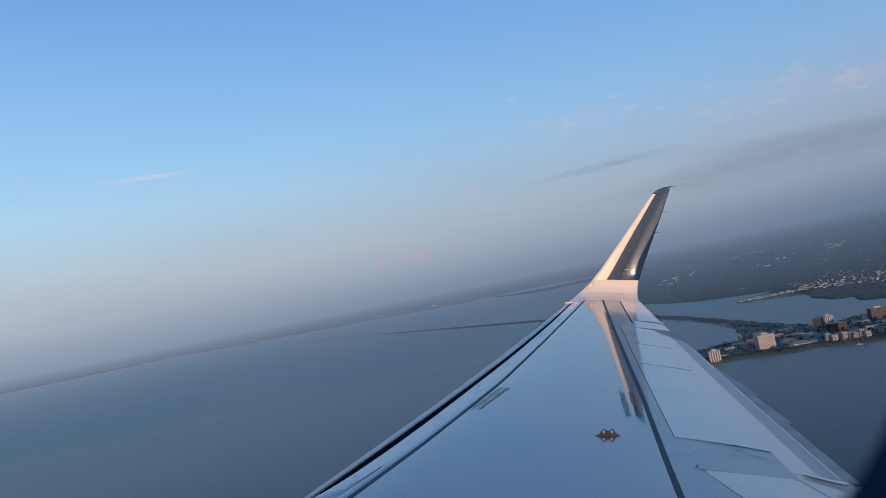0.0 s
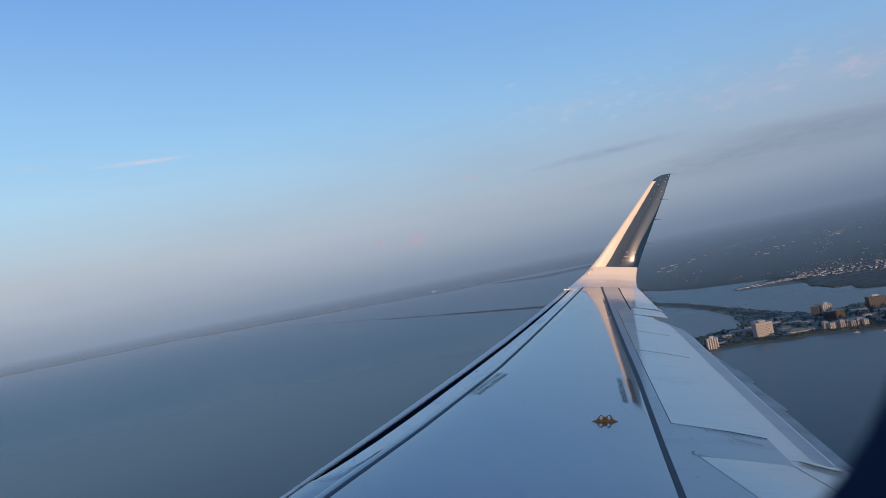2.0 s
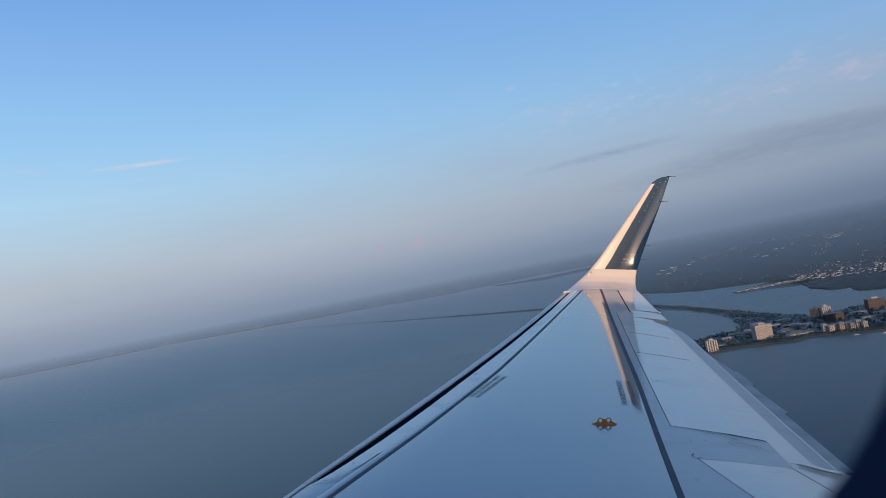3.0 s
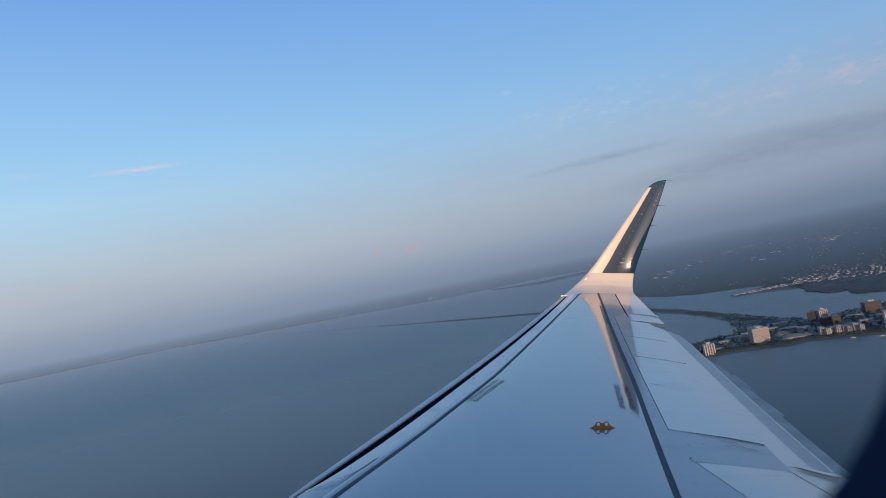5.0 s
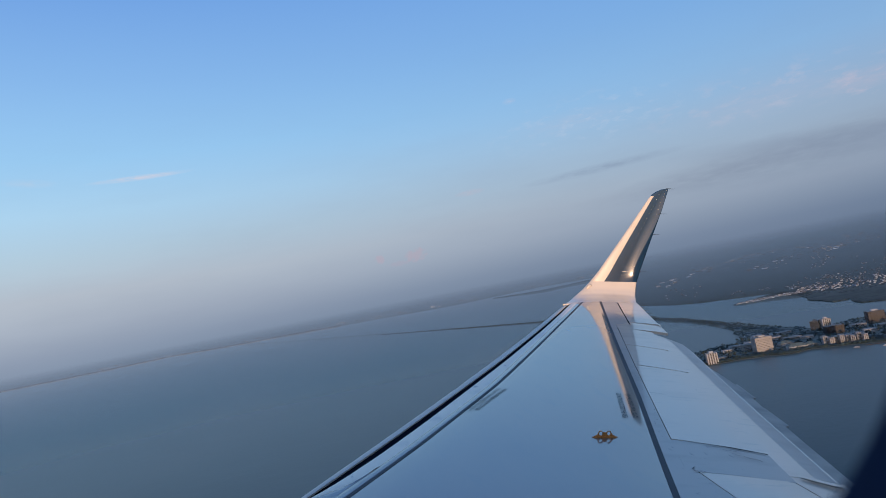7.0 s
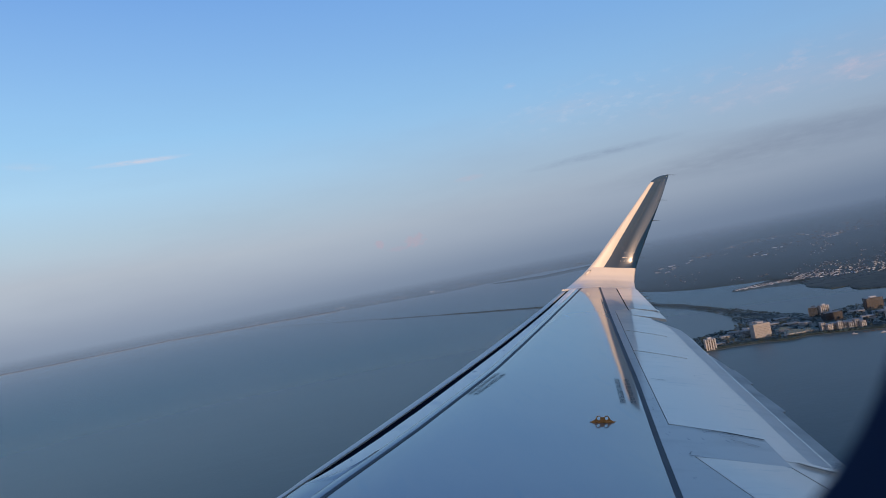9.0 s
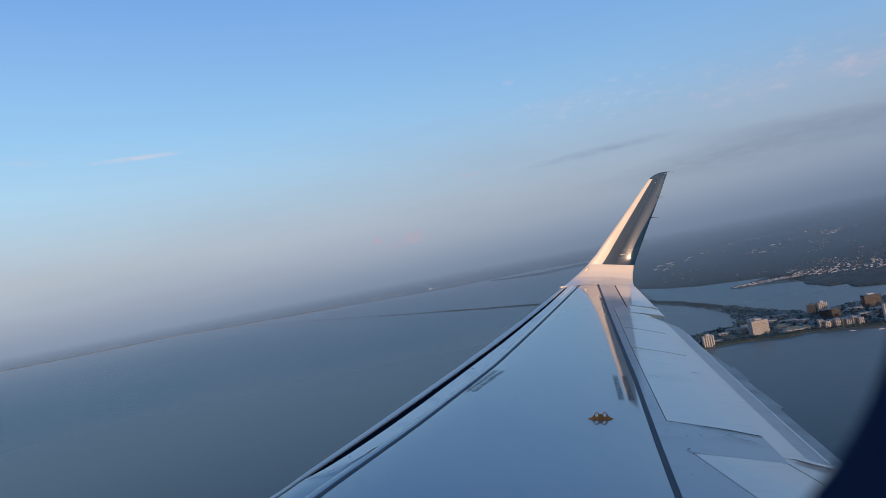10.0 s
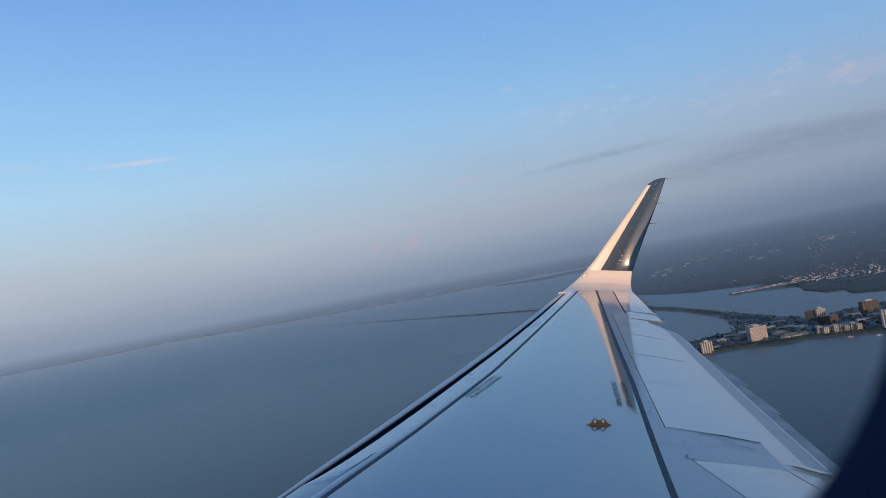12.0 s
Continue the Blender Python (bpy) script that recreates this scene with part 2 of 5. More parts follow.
M_slat = material("polished_leading_edge", (0.62, 0.55, 0.50), 0.45, 0.15, spots=[(3.0, (0.52, 0.465, 0.43), 0.45, 0.7, (1, 0.3, 1))], bump=(3.0, 0.1, 0.006))
# duller colour stands in for shading where the shroud curves down
M_shroud = material("shroud_edge_tone", (0.50, 0.445, 0.40), 0.5, spots=[(2.2, (0.42, 0.375, 0.335), 0.45, 0.7, (0.3, 1, 1)), (9.0, (0.36, 0.325, 0.30), 0.6, 0.8, (0.3, 1, 1))], bump=(2.0, 0.08, 0.01), coat=0.3, coat_rough=0.15)
M_flap = material("flap_paint", (0.40, 0.355, 0.31), 0.5, spots=[(2.5, (0.25, 0.225, 0.20), 0.45, 0.7, (0.4, 1, 1))], bump=(2.0, 0.1, 0.01))
M_shelf = material("slat_shelf_paint", (0.93, 0.80, 0.65), 0.5, coat=0.5, coat_rough=0.35, coat_ior=2.0, spots=[(3.5, (0.66, 0.59, 0.52), 0.5, 0.7, (1, 0.5, 1)), (12.0, (0.22, 0.22, 0.23), 0.68, 0.76, (1, 0.35, 1))])
M_seal = material("dark_sealant", (0.085, 0.088, 0.095), 0.7, spec=0.25, spots=[(6.0, (0.07, 0.075, 0.085), 0.45, 0.7, (1, 0.2, 1))])
# near-black colour that stands in for the shade inside gaps
M_black = material("gap_shade_black", (0.007, 0.010, 0.019), 1.0, spec=0.0)
# white tinted warm, so the colour adds to the winglet's golden sunlight
M_white = material("warm_tinted_white_gloss", (0.56, 0.52, 0.465), 0.30, spots=[(3.0, (0.50, 0.46, 0.41), 0.5, 0.75, (1, 1, 0.4))], bump=(4.0, 0.08, 0.005), coat=0.6, coat_rough=0.06)
M_blue = material("blue_gloss_paint", (0.009, 0.036, 0.085), 0.6, spots=[(5.0, (0.009, 0.030, 0.070), 0.45, 0.7, (1, 1, 0.3))], bump=(7.0, 0.10, 0.004), coat=1.0, coat_rough=0.15, coat_ior=1.9, spec=0.0)
# pale colour paints the sun's sparkle onto the heads
M_fastener = material("fastener_sparkle_pale", (0.86, 0.80, 0.70), 0.35, 0.25)
M_orange = material("orange_paint", (0.62, 0.22, 0.05), 0.4, spots=[(30.0, (0.45, 0.16, 0.04), 0.5, 0.7, (1, 1, 1))])
M_ink = material("stencil_ink", (0.05, 0.054, 0.062), 0.8, spec=0.15)
# near-black navy base paints in the darkness of the unlit cabin side
M_cabin = material("unlit_cabin_plastic", (0.012, 0.026, 0.068), 0.7, spec=0.12, bump=(90.0, 0.2, 0.001))
M_wick = material("wick_black", (0.02, 0.02, 0.022), 0.5)


# ---- helpers for meshes ----
def part(name, bm, mat, parent=None, label="", smooth=False, flip=True):
    if flip:
        bmesh.ops.recalc_face_normals(bm, faces=bm.faces)
    me = bpy.data.meshes.new(name)
    bm.to_mesh(me)
    bm.free()
    me.materials.append(mat)
    if smooth:
        me.shade_smooth()
    ob = new(name, me)
    if parent:
        ob.parent = parent
    if label:
        ob["label"] = label
    return ob


def sheet(name, verts, faces, mat, parent=None, label="", smooth=False):
    me = bpy.data.meshes.new(name)
    me.from_pydata(verts, [], faces)
    me.materials.append(mat)
    if smooth:
        me.shade_smooth()
    ob = new(name, me)
    if parent:
        ob.parent = parent
    if label:
        ob["label"] = label
    return ob


def add_box(bm, lo, hi, m=None):
    vs = [bm.verts.new((x, y, z)) for z in (lo[2], hi[2]) for y in (lo[1], hi[1]) for x in (lo[0], hi[0])]
    if m is not None:
        for v in vs:
            v.co = m @ v.co
    for f in ((0, 2, 3, 1), (4, 5, 7, 6), (0, 1, 5, 4), (2, 6, 7, 3), (0, 4, 6, 2), (1, 3, 7, 5)):
        bm.faces.new([vs[i] for i in f])
    return vs


def add_rod(bm, p, q, r0, r1, n=6):
    p, q = Vector(p), Vector(q)
    t = (q - p).to_track_quat("Z", "Y")
    rings = [[bm.verts.new(c + t @ Vector((r * math.cos(k * math.tau / n), r * math.sin(k * math.tau / n), 0))) for k in range(n)] for c, r in ((p, r0), (q, r1))]
    for k in range(n):
        bm.faces.new((rings[0][k], rings[0][(k + 1) % n], rings[1][(k + 1) % n], rings[1][k]))
    bm.faces.new(rings[0][::-1]), bm.faces.new(rings[1])


# ---- the airliner ----
airliner = tagged(new("airliner"), "white and grey airliner with a blue-tipped winglet, banking over the bay", "airplane")
airliner.matrix_world = AIR


def lead(y):
    return 0.51 * (y - 1.98)


def trail(y):
    return 6.1 + 0.28 * (y - 6.4) if y > 6.4 else 6.1


def skin(x, y):
    """Height of the wing's upper skin: dihedral, bending in flight and the camber of the section."""
    c = trail(y) - lead(y)
    s = min(max((x - lead(y)) / c, 0.0), 1.0)
    nose = max(0.0, 1 - (x - lead(y) + 0.07) / 0.12)
    return -0.95 + (y - 1.98) * math.tan(radians(5.1)) + 0.479 * ((y - 1.98) / 14.3) ** 2 + 0.14 * s * (1 - s) * c - 0.05 * nose ** 2.2


def panel(name, y0, y1, front, back, mat, parent, label="", lift=0.0, thick=0.03, nx=6, droop=0.0, gap=0.007, skew=0.0, back_gap=None, lip=0.006, pitch=0.25, fall=0.0):
    """A curved panel on the wing between the span stations y0 and y1 and the lines front(y) and back(y)."""
    bm = bmesh.new()
    ny = max(2, int((y1 - y0) / pitch))
    top, low = [], []
    for j in range(ny + 1):
        y = y0 + gap + (y1 - y0 - 2 * gap) * j / ny
        a, b = front(y) + gap, back(y - skew) - (gap if back_gap is None else back_gap)
        rt, rl = [], []
        for i in range(nx + 1):
            u = i / nx
            x, v = a + (b - a) * u, y - skew * u
            z = skin(x, v) + lift - droop * u - fall * u * u
            edge = lip if i in (0, nx) or j in (0, ny) else 0.0
            rt.append(bm.verts.new((x, v, z - edge)))
            rl.append(bm.verts.new((x, v, z - thick - edge)))
        top.append(rt), low.append(rl)
    for j in range(ny):
        for i in range(nx):
            bm.faces.new((top[j][i], top[j][i + 1], top[j + 1][i + 1], top[j + 1][i]))
            bm.faces.new((low[j][i], low[j + 1][i], low[j + 1][i + 1], low[j][i + 1]))
        bm.faces.new((top[j][0], top[j + 1][0], low[j + 1][0], low[j][0]))
        bm.faces.new((top[j][nx], low[j][nx], low[j + 1][nx], top[j + 1][nx]))
    for i in range(nx):
        bm.faces.new((top[0][i], low[0][i], low[0][i + 1], top[0][i + 1]))
        bm.faces.new((top[ny][i], top[ny][i + 1], low[ny][i + 1], low[ny][i]))
    return part(name, bm, mat, parent, label, smooth=False)


def smooth_top(ob, angle=30):
    ob.data.shade_smooth()
    ob.data.set_sharp_from_angle(angle=radians(angle))
    return ob


def shelf_front(y):
    return lead(y) + float(np.interp(y, [2.0, 6.2, 7.5, 10.6, 13.5, 15.7, 16.2], [0.045, 0.05, 0.078, 0.115, 0.108, 0.075, 0.07]))


def front_seam(y):
    return lead(y) + float(np.interp(y, [2.0, 6.0, 7.15, 9.15, 13.0, 16.1], [0.35, 0.366, 0.435, 0.49, 0.41, 0.37]))


def shelf_back(y):
    return front_seam(y) - float(np.interp(y, [6.2, 6.28, 6.34, 6.42, 6.55, 6.8], [0.31, 0.24, 0.19, 0.15, 0.125, 0.11]))


def rear_seam(y):
    return 5.48 + (0.325 if y > 8.48 else 0.344) * (y - 8.48)


def spoiler_front(y):
    return 5.09 + 0.328 * (y - 6.94)


def spoiler_back(y):
    return 5.68 + 0.295 * (y - 6.3)


def shroud_back(y):
    return 6.1 + 0.298 * (y - 6.36) if y > 6.36 else 6.1


def round_back(y):
    """Trailing line of the panel over the flap, rounded off at its outer end."""
    return max(shroud_back(y) - float(np.interp(y, [11.5, 11.9, 12.1, 12.25, 12.38, 12.5], [0.0, 0.03, 0.10, 0.21, 0.34, 0.43])), spoiler_back(y) + 0.02)


def mid_shroud(y):
    return spoiler_back(y) + 0.52 * (round_back(y) - spoiler_back(y))


def flap_back(y):
    return shroud_back(y) + float(np.interp(y, [9.3, 10.0, 10.7, 11.2], [0.22, 0.175, 0.08, -0.05]))


def aileron_front(y):
    return 7.40 + 0.322 * (y - 13.18)


# the wing's inner body, coloured near black to stand in for shade in the gaps
bm = bmesh.new()
rings = []
for j in range(121):
    y = 1.7 + (16.1 - 1.7) * j / 120
    c = (min(trail(y), round_back(y) - 0.05) if 11.4 < y < 13.0 else trail(y)) - lead(y)
    up_side = [(lead(y) + 0.02 + (c - 0.06) * u, y) for u in np.linspace(0, 1, 15)]
    ring = [bm.verts.new((x, y, skin(x, y) - 0.06)) for x, y in up_side]
    ring += [bm.verts.new((x, y, skin(x, y) - 0.075 - 0.42 * c / 4 * math.sin(math.pi * min(1, max(0, (x - lead(y)) / c)) ** 0.7))) for x, y in up_side[::-1][1:-1]]
    rings.append(ring)
for r, q in zip(rings, rings[1:]):
    for k in range(len(r)):
        bm.faces.new((r[k], r[(k + 1) % len(r)], q[(k + 1) % len(r)], q[k]))
bm.faces.new(rings[0]), bm.faces.new(rings[-1][::-1])
wing = part("wing", bm, M_black, airliner, "swept wing with grey upper skin, inner body blackened for shade in its gaps", smooth=False)

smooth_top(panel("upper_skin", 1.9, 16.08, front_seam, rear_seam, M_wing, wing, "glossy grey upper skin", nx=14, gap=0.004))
panel("front_seam_strip", 1.9, 16.06, lambda y: front_seam(y) - 0.034, lambda y: front_seam(y) + 0.008, M_seal, wing, "dark sealant line", lift=0.003, thick=0.02, nx=1, gap=0.0)
panel("rear_seam_strip", 1.9, 16.0, lambda y: rear_seam(y) - 0.024, lambda y: rear_seam(y) + 0.026, M_seal, wing, "dark sealant line", lift=0.004, thick=0.02, nx=1, gap=0.0)
smooth_top(panel("slat_shelf", 6.22, 15.9, lambda y: shelf_front(y) + float(np.interp(y, [6.2, 6.3, 6.4, 6.64, 7.06, 7.9, 9.0, 15.0], [0.0, 0.030, 0.050, 0.073, 0.090, 0.094, 0.082, 0.044])),
                 shelf_back, M_shelf, wing, "scuffed pale strip behind the slats", nx=4, gap=0.002, thick=0.008, pitch=0.08))
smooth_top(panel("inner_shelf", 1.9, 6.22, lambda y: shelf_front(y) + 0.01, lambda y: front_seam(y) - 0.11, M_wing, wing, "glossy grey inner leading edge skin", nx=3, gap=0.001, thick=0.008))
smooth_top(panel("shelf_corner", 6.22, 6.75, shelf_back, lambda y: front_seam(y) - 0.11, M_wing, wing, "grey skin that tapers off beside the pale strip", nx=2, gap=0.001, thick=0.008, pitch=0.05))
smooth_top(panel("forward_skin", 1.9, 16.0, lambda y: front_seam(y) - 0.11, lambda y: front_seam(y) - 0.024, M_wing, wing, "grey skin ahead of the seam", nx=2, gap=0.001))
for y0, y1 in ((2.2, 6.2), (6.2, 9.4), (9.4, 12.6), (12.6, 15.86)):
    smooth_top(panel("slat", y0, y1, lambda y: lead(y) - 0.095, lambda y: shelf_front(y) - 0.01, M_slat, wing, "bare metal slat", nx=6, thick=0.014, gap=0.005), 50)
# black backing sheet added as the shade in the slat gap
panel("slat_gap_sheet", 6.22, 15.86, lambda y: lead(y) + 0.005, lambda y: shelf_front(y) + 0.13, M_black, wing, "black sheet put in for shade behind the slats", lift=-0.024, thick=0.02, nx=4)
smooth_top(panel("fixed_edge", 6.3, 13.2, lambda y: rear_seam(y) + 0.022, spoiler_front, M_strip, wing, "grey strip ahead of the spoilers", nx=2, gap=0.0, lip=0.0))
smooth_top(panel("fixed_edge", 13.2, 16.06, lambda y: rear_seam(y) + 0.022, aileron_front, M_strip, wing, "grey strip ahead of the aileron", nx=3, gap=0.003))
smooth_top(panel("inner_edge", 1.9, 6.3, lambda y: rear_seam(y) + 0.022, lambda y: 4.95, M_strip, wing, "grey strip ahead of the inner spoiler", nx=2, gap=0.0, lip=0.0))
for y0, y1 in ((6.99, 9.92), (9.92, 11.3), (11.3, 12.75)):
    smooth_top(panel("spoiler", y0, y1 + (0.05 if y1 > 12 else 0), lambda y: spoiler_front(y) - 0.009, spoiler_back, M_panel, wing, "pale grey spoiler, closed", nx=5, lift=0.004, gap=0.016, skew=0.23, back_gap=-0.004, lip=0.0015))
smooth_top(panel("spoiler", 2.6, 6.28, lambda y: 4.95, lambda y: 5.64, M_panel, wing, "pale grey inner spoiler, closed", nx=5, lift=0.004, gap=0.013))
smooth_top(panel("kink_panel", 6.28, 6.99, spoiler_front, spoiler_back, M_strip, wing, "grey fixed panel between the spoilers", nx=5, gap=0.0, lip=0.0, skew=0.12))
smooth_top(panel("shroud", 6.3, 12.55, spoiler_back, mid_shroud, M_panel, wing, "pale grey panel over the flap", nx=4, gap=0.001, droop=0.003, lip=0.001, back_gap=0.0, pitch=0.06))
smooth_top(panel("shroud_edge", 6.3, 12.55, mid_shroud, round_back, M_shroud, wing, "trailing part of the panel over the flap, coloured duller as if shaded", nx=4, gap=0.0, lift=-0.003, fall=0.022, lip=0.0005, pitch=0.06))
smooth_top(panel("shroud", 2.2, 6.3, lambda y: 5.64, lambda y: 6.1, M_panel, wing, "pale grey panel over the inner flap", nx=4, gap=0.0, droop=0.015, lip=0.001))
smooth_top(panel("flap", 6.45, 11.1, lambda y: shroud_back(y) - 0.25, flap_back, M_flap, wing, "grey flap, slightly lowered", nx=5, lift=-0.055, thick=0.03, droop=0.035))
smooth_top(panel("flap", 2.2, 6.4, lambda y: 5.85, lambda y: 6.37, M_flap, wing, "grey inner flap, slightly lowered", nx=5, lift=-0.055, thick=0.03, droop=0.035))
smooth_top(panel("aileron_shroud", 12.75, 13.45, spoiler_front, lambda y: trail(y) + 0.02, M_panel, wing, "pale grey fixed panel", nx=4, gap=0.005, thick=0.045))
smooth_top(panel("aileron", 13.45, 16.0, aileron_front, trail, M_panel, wing, "pale grey aileron", nx=5, gap=0.006, droop=-0.02))
panel("hinge_seam", 13.2, 15.9, lambda y: aileron_front(y) - 0.008, lambda y: aileron_front(y) + 0.010, M_black, wing, "black hinge gap", lift=0.005, thick=0.02, nx=1, gap=0.0)

# flat pale strip stands in for the highlight on the rounded trailing edge
panel("shroud_highlight", 6.36, 11.3, lambda y: shroud_back(y) - 0.036, lambda y: shroud_back(y) + 0.006, M_panel, wing, "flat pale strip for the highlight along the trailing edge", lift=-0.018, thick=0.025, nx=1, gap=0.0)
# tails of the flap track fairings, wedges that show past the trailing edge
for y in (8.0, 9.05, 13.42):
    bm = bmesh.new()
    back = (lambda v: shroud_back(v) + 0.225) if y < 13 else trail
    drop = -0.094 if y < 13 else 0.01
    run = 0.62 if y < 13 else 0.2
    pts = [(back(y + run) - 0.004, y + run), (back(y) + 0.030, y + 0.015), (back(y) + 0.024, y - 0.015), (back(y) - 0.03, y - 0.035), (back(y + run) - 0.03, y + run)]
    top = [bm.verts.new((x, v, skin(x, v) + drop + (0.004 if k in (1, 2) else 0.0))) for k, (x, v) in enumerate(pts)]
    low = [bm.verts.new((x, v, skin(x, v) + drop - (0.002 if k in (1, 2) else 0.03))) for k, (x, v) in enumerate(pts)]
    bm.faces.new(top), bm.faces.new(low[::-1])
    for k in range(5):
        bm.faces.new((top[k], low[k], low[(k + 1) % 5], top[(k + 1) % 5]))
    part("flap_fairing", bm, M_flap if y < 13 else M_panel, wing, "grey flap track fairing")

# wear on the fixed panels: sealant squiggles and dark fastener dots
rng = random.Random(8)


def squiggle(x, y, length, heading, wave):
    bm = bmesh.new()
    n, w, rows_ = 9, 0.004, []
    for k in range(n):
        d = length * k / (n - 1)
        px = x + d * math.cos(heading) + wave * math.sin(k * 1.9 + x * 9) * math.sin(heading)
        py = y + d * math.sin(heading) - wave * math.sin(k * 1.9 + x * 9) * math.cos(heading)
        rows_.append((bm.verts.new((px - w * math.sin(heading), py + w * math.cos(heading), skin(px, py) + 0.006)), bm.verts.new((px + w * math.sin(heading), py - w * math.cos(heading), skin(px, py) + 0.006))))
    for a, b in zip(rows_, rows_[1:]):
        bm.faces.new((a[0], b[0], b[1], a[1]))
    return part("scratch", bm, M_seal, wing, "thin dark sealant scratch")


squiggle(5.43, 6.80, 0.16, -0.35, 0.010)
squiggle(5.47, 6.70, 0.22, -0.6, 0.012)
squiggle(5.33, 6.86, 0.10, -0.2, 0.008)
squiggle(4.93, 6.30, 0.07, 0.9, 0.006)
squiggle(4.92, 6.27, 0.09, -0.1, 0.006)
squiggle(6.28, 8.80, 0.10, 0.2, 0.004)
# not a scratch: the faint joint between two spoilers built as one
squiggle(5.64, 8.53, 0.17, -0.33, 0.001)
# black wedge on top of the skin, painted as the gap's shade
bm = bmesh.new()
bm.faces.new([bm.verts.new((x, y, skin(x, y) + 0.007)) for x, y in ((5.12, 6.985), (5.50, 6.855), (5.80, 6.748), (5.81, 6.764), (5.55, 6.858))])
part("spoiler_gap_shade", bm, M_black, wing, "black wedge laid on the skin for the shaded gap at the spoiler's end")
bm = bmesh.new()
bmesh.ops.create_circle(bm, cap_ends=True, segments=10, radius=0.007)
dot_data = None
for k in range(9):
    y = 7.1 + rng.random() * 3.4
    x = rear_seam(y) + 0.04 + rng.random() * (spoiler_front(y) - rear_seam(y) - 0.06)
    if dot_data is None:
        d = part("fastener_dot", bm, M_seal, wing, "dark fastener dot")
        dot_data = d.data
    else:
        d = new("fastener_dot", dot_data)
        d.parent = wing
    d.location = (x, y, skin(x, y) + 0.005)
# lens-shaped seal between the inner and outer flap
# the lower oval is a patch in place of the gap's shade
for name, grow, dz, mat, text in (("flap_seal_gap_patch", 1.0, 0.006, M_flap, "oval laid on the skin for the shaded gap under the flap seal"), ("flap_seal", 0.97, 0.014, M_panel, "grey lens-shaped flap seal")):
    bm = bmesh.new()
    vs = []
    for k in range(24):
        a = k * math.tau / 24
        u, v = 0.15 * grow * math.cos(a), 0.04 * grow * math.sin(a) * (1 + 0.3 * math.cos(a))
        x, y = 5.86 + u * 0.86 - v * 0.5 - (0.005 if grow < 1 else 0), 6.20 - u * 0.5 - v * 0.86 + (0.005 if grow < 1 else 0)
        vs.append(bm.verts.new((x, y, skin(x, y) + dz)))
    bm.faces.new(vs)
    part(name, bm, mat, wing, text)

# slat outer end cap
bm = bmesh.new()
add_box(bm, (lead(15.86) - 0.055, 15.88, skin(lead(15.86) + 0.1, 15.86) - 0.045), (lead(15.86) + 0.36, 15.97, skin(lead(15.86) + 0.1, 15.86) + 0.002))
bmesh.ops.bevel(bm, geom=bm.edges[:], offset=0.025, segments=2, affect="EDGES")
part("slat_end_cap", bm, M_white, wing, "white slat end cap")

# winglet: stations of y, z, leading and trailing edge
# upper stations were moved along the camera's lines of sight to fit its view
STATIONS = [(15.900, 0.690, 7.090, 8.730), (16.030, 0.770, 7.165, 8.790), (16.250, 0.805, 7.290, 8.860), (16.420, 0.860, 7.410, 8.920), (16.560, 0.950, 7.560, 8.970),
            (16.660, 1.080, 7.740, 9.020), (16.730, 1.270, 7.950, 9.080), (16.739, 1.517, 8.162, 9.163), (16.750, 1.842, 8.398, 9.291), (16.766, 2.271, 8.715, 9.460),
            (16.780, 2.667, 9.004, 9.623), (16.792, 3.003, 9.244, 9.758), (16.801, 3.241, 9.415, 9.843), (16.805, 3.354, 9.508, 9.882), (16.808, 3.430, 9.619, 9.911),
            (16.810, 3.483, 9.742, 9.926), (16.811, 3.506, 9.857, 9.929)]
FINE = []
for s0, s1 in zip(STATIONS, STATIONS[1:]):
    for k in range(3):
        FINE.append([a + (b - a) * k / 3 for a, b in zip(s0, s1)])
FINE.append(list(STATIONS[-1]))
NS = 40


NE = 8  # columns of the leading edge strip


def strip_edge(z):
    return 0.29 - 0.09 * min(1, max(0, (z - 1.29) / 2.1))


def column(j, i):
    """Chord fraction of column i at station j; column NE runs along the edge of the white strip."""
    e = strip_edge(FINE[j][1])
    return e * (i / NE) ** 1.6 if i <= NE else e + (1 - e) * (i - NE) / (NS - NE)


def winglet_point(j, s, face):
    y, z, a, b = FINE[j]
    p, q = FINE[max(0, j - 1)], FINE[min(len(FINE) - 1, j + 1)]
    t = Vector((q[0] - p[0], q[1] - p[1])).normalized()
    c = b - a
    w = min(1.0, max(0.0, (z - 0.78) / 0.35))
    half = 0.14 * ((math.sqrt(max(s, 0)) - s) * w + s * (1 - s) * (1 - w))
    # crest slope is set to turn the sun's glint towards the camera
    # the inner face is hollow, swells to a crest ahead of the trailing edge and falls off behind it
    crest = float(np.interp(z, [1.3, 1.45, 1.6, 1.9, 2.3, 2.9], [0.95, 0.88, 0.82, 0.82, 0.90, 0.995]))
    hollow = half
    if s > 0.58:
        u = min(s, crest) - 0.58
        hollow = 0.14 * (math.sqrt(0.58) - 0.58) + 0.172 * u * u / (2 * max(0.02, crest - 0.58))
        if s > crest:
            hollow *= 1 - (s - crest) / (1 - crest)
    k = min(1.0, max(0.0, (z - 1.15) / 0.3)) * min(1.0, max(0.0, (3.62 - z) / 0.3))
    d = c * ((half * (1 - k) + hollow * k) if face > 0 else -half)
    return Vector((a + c * s, y - t.y * d, z + t.x * d))


def winglet_region(i, z):
    if z < 1.285:
        return "root"
    if z > 3.30:
        return "panel"
    return "edge" if i < NE else "panel"


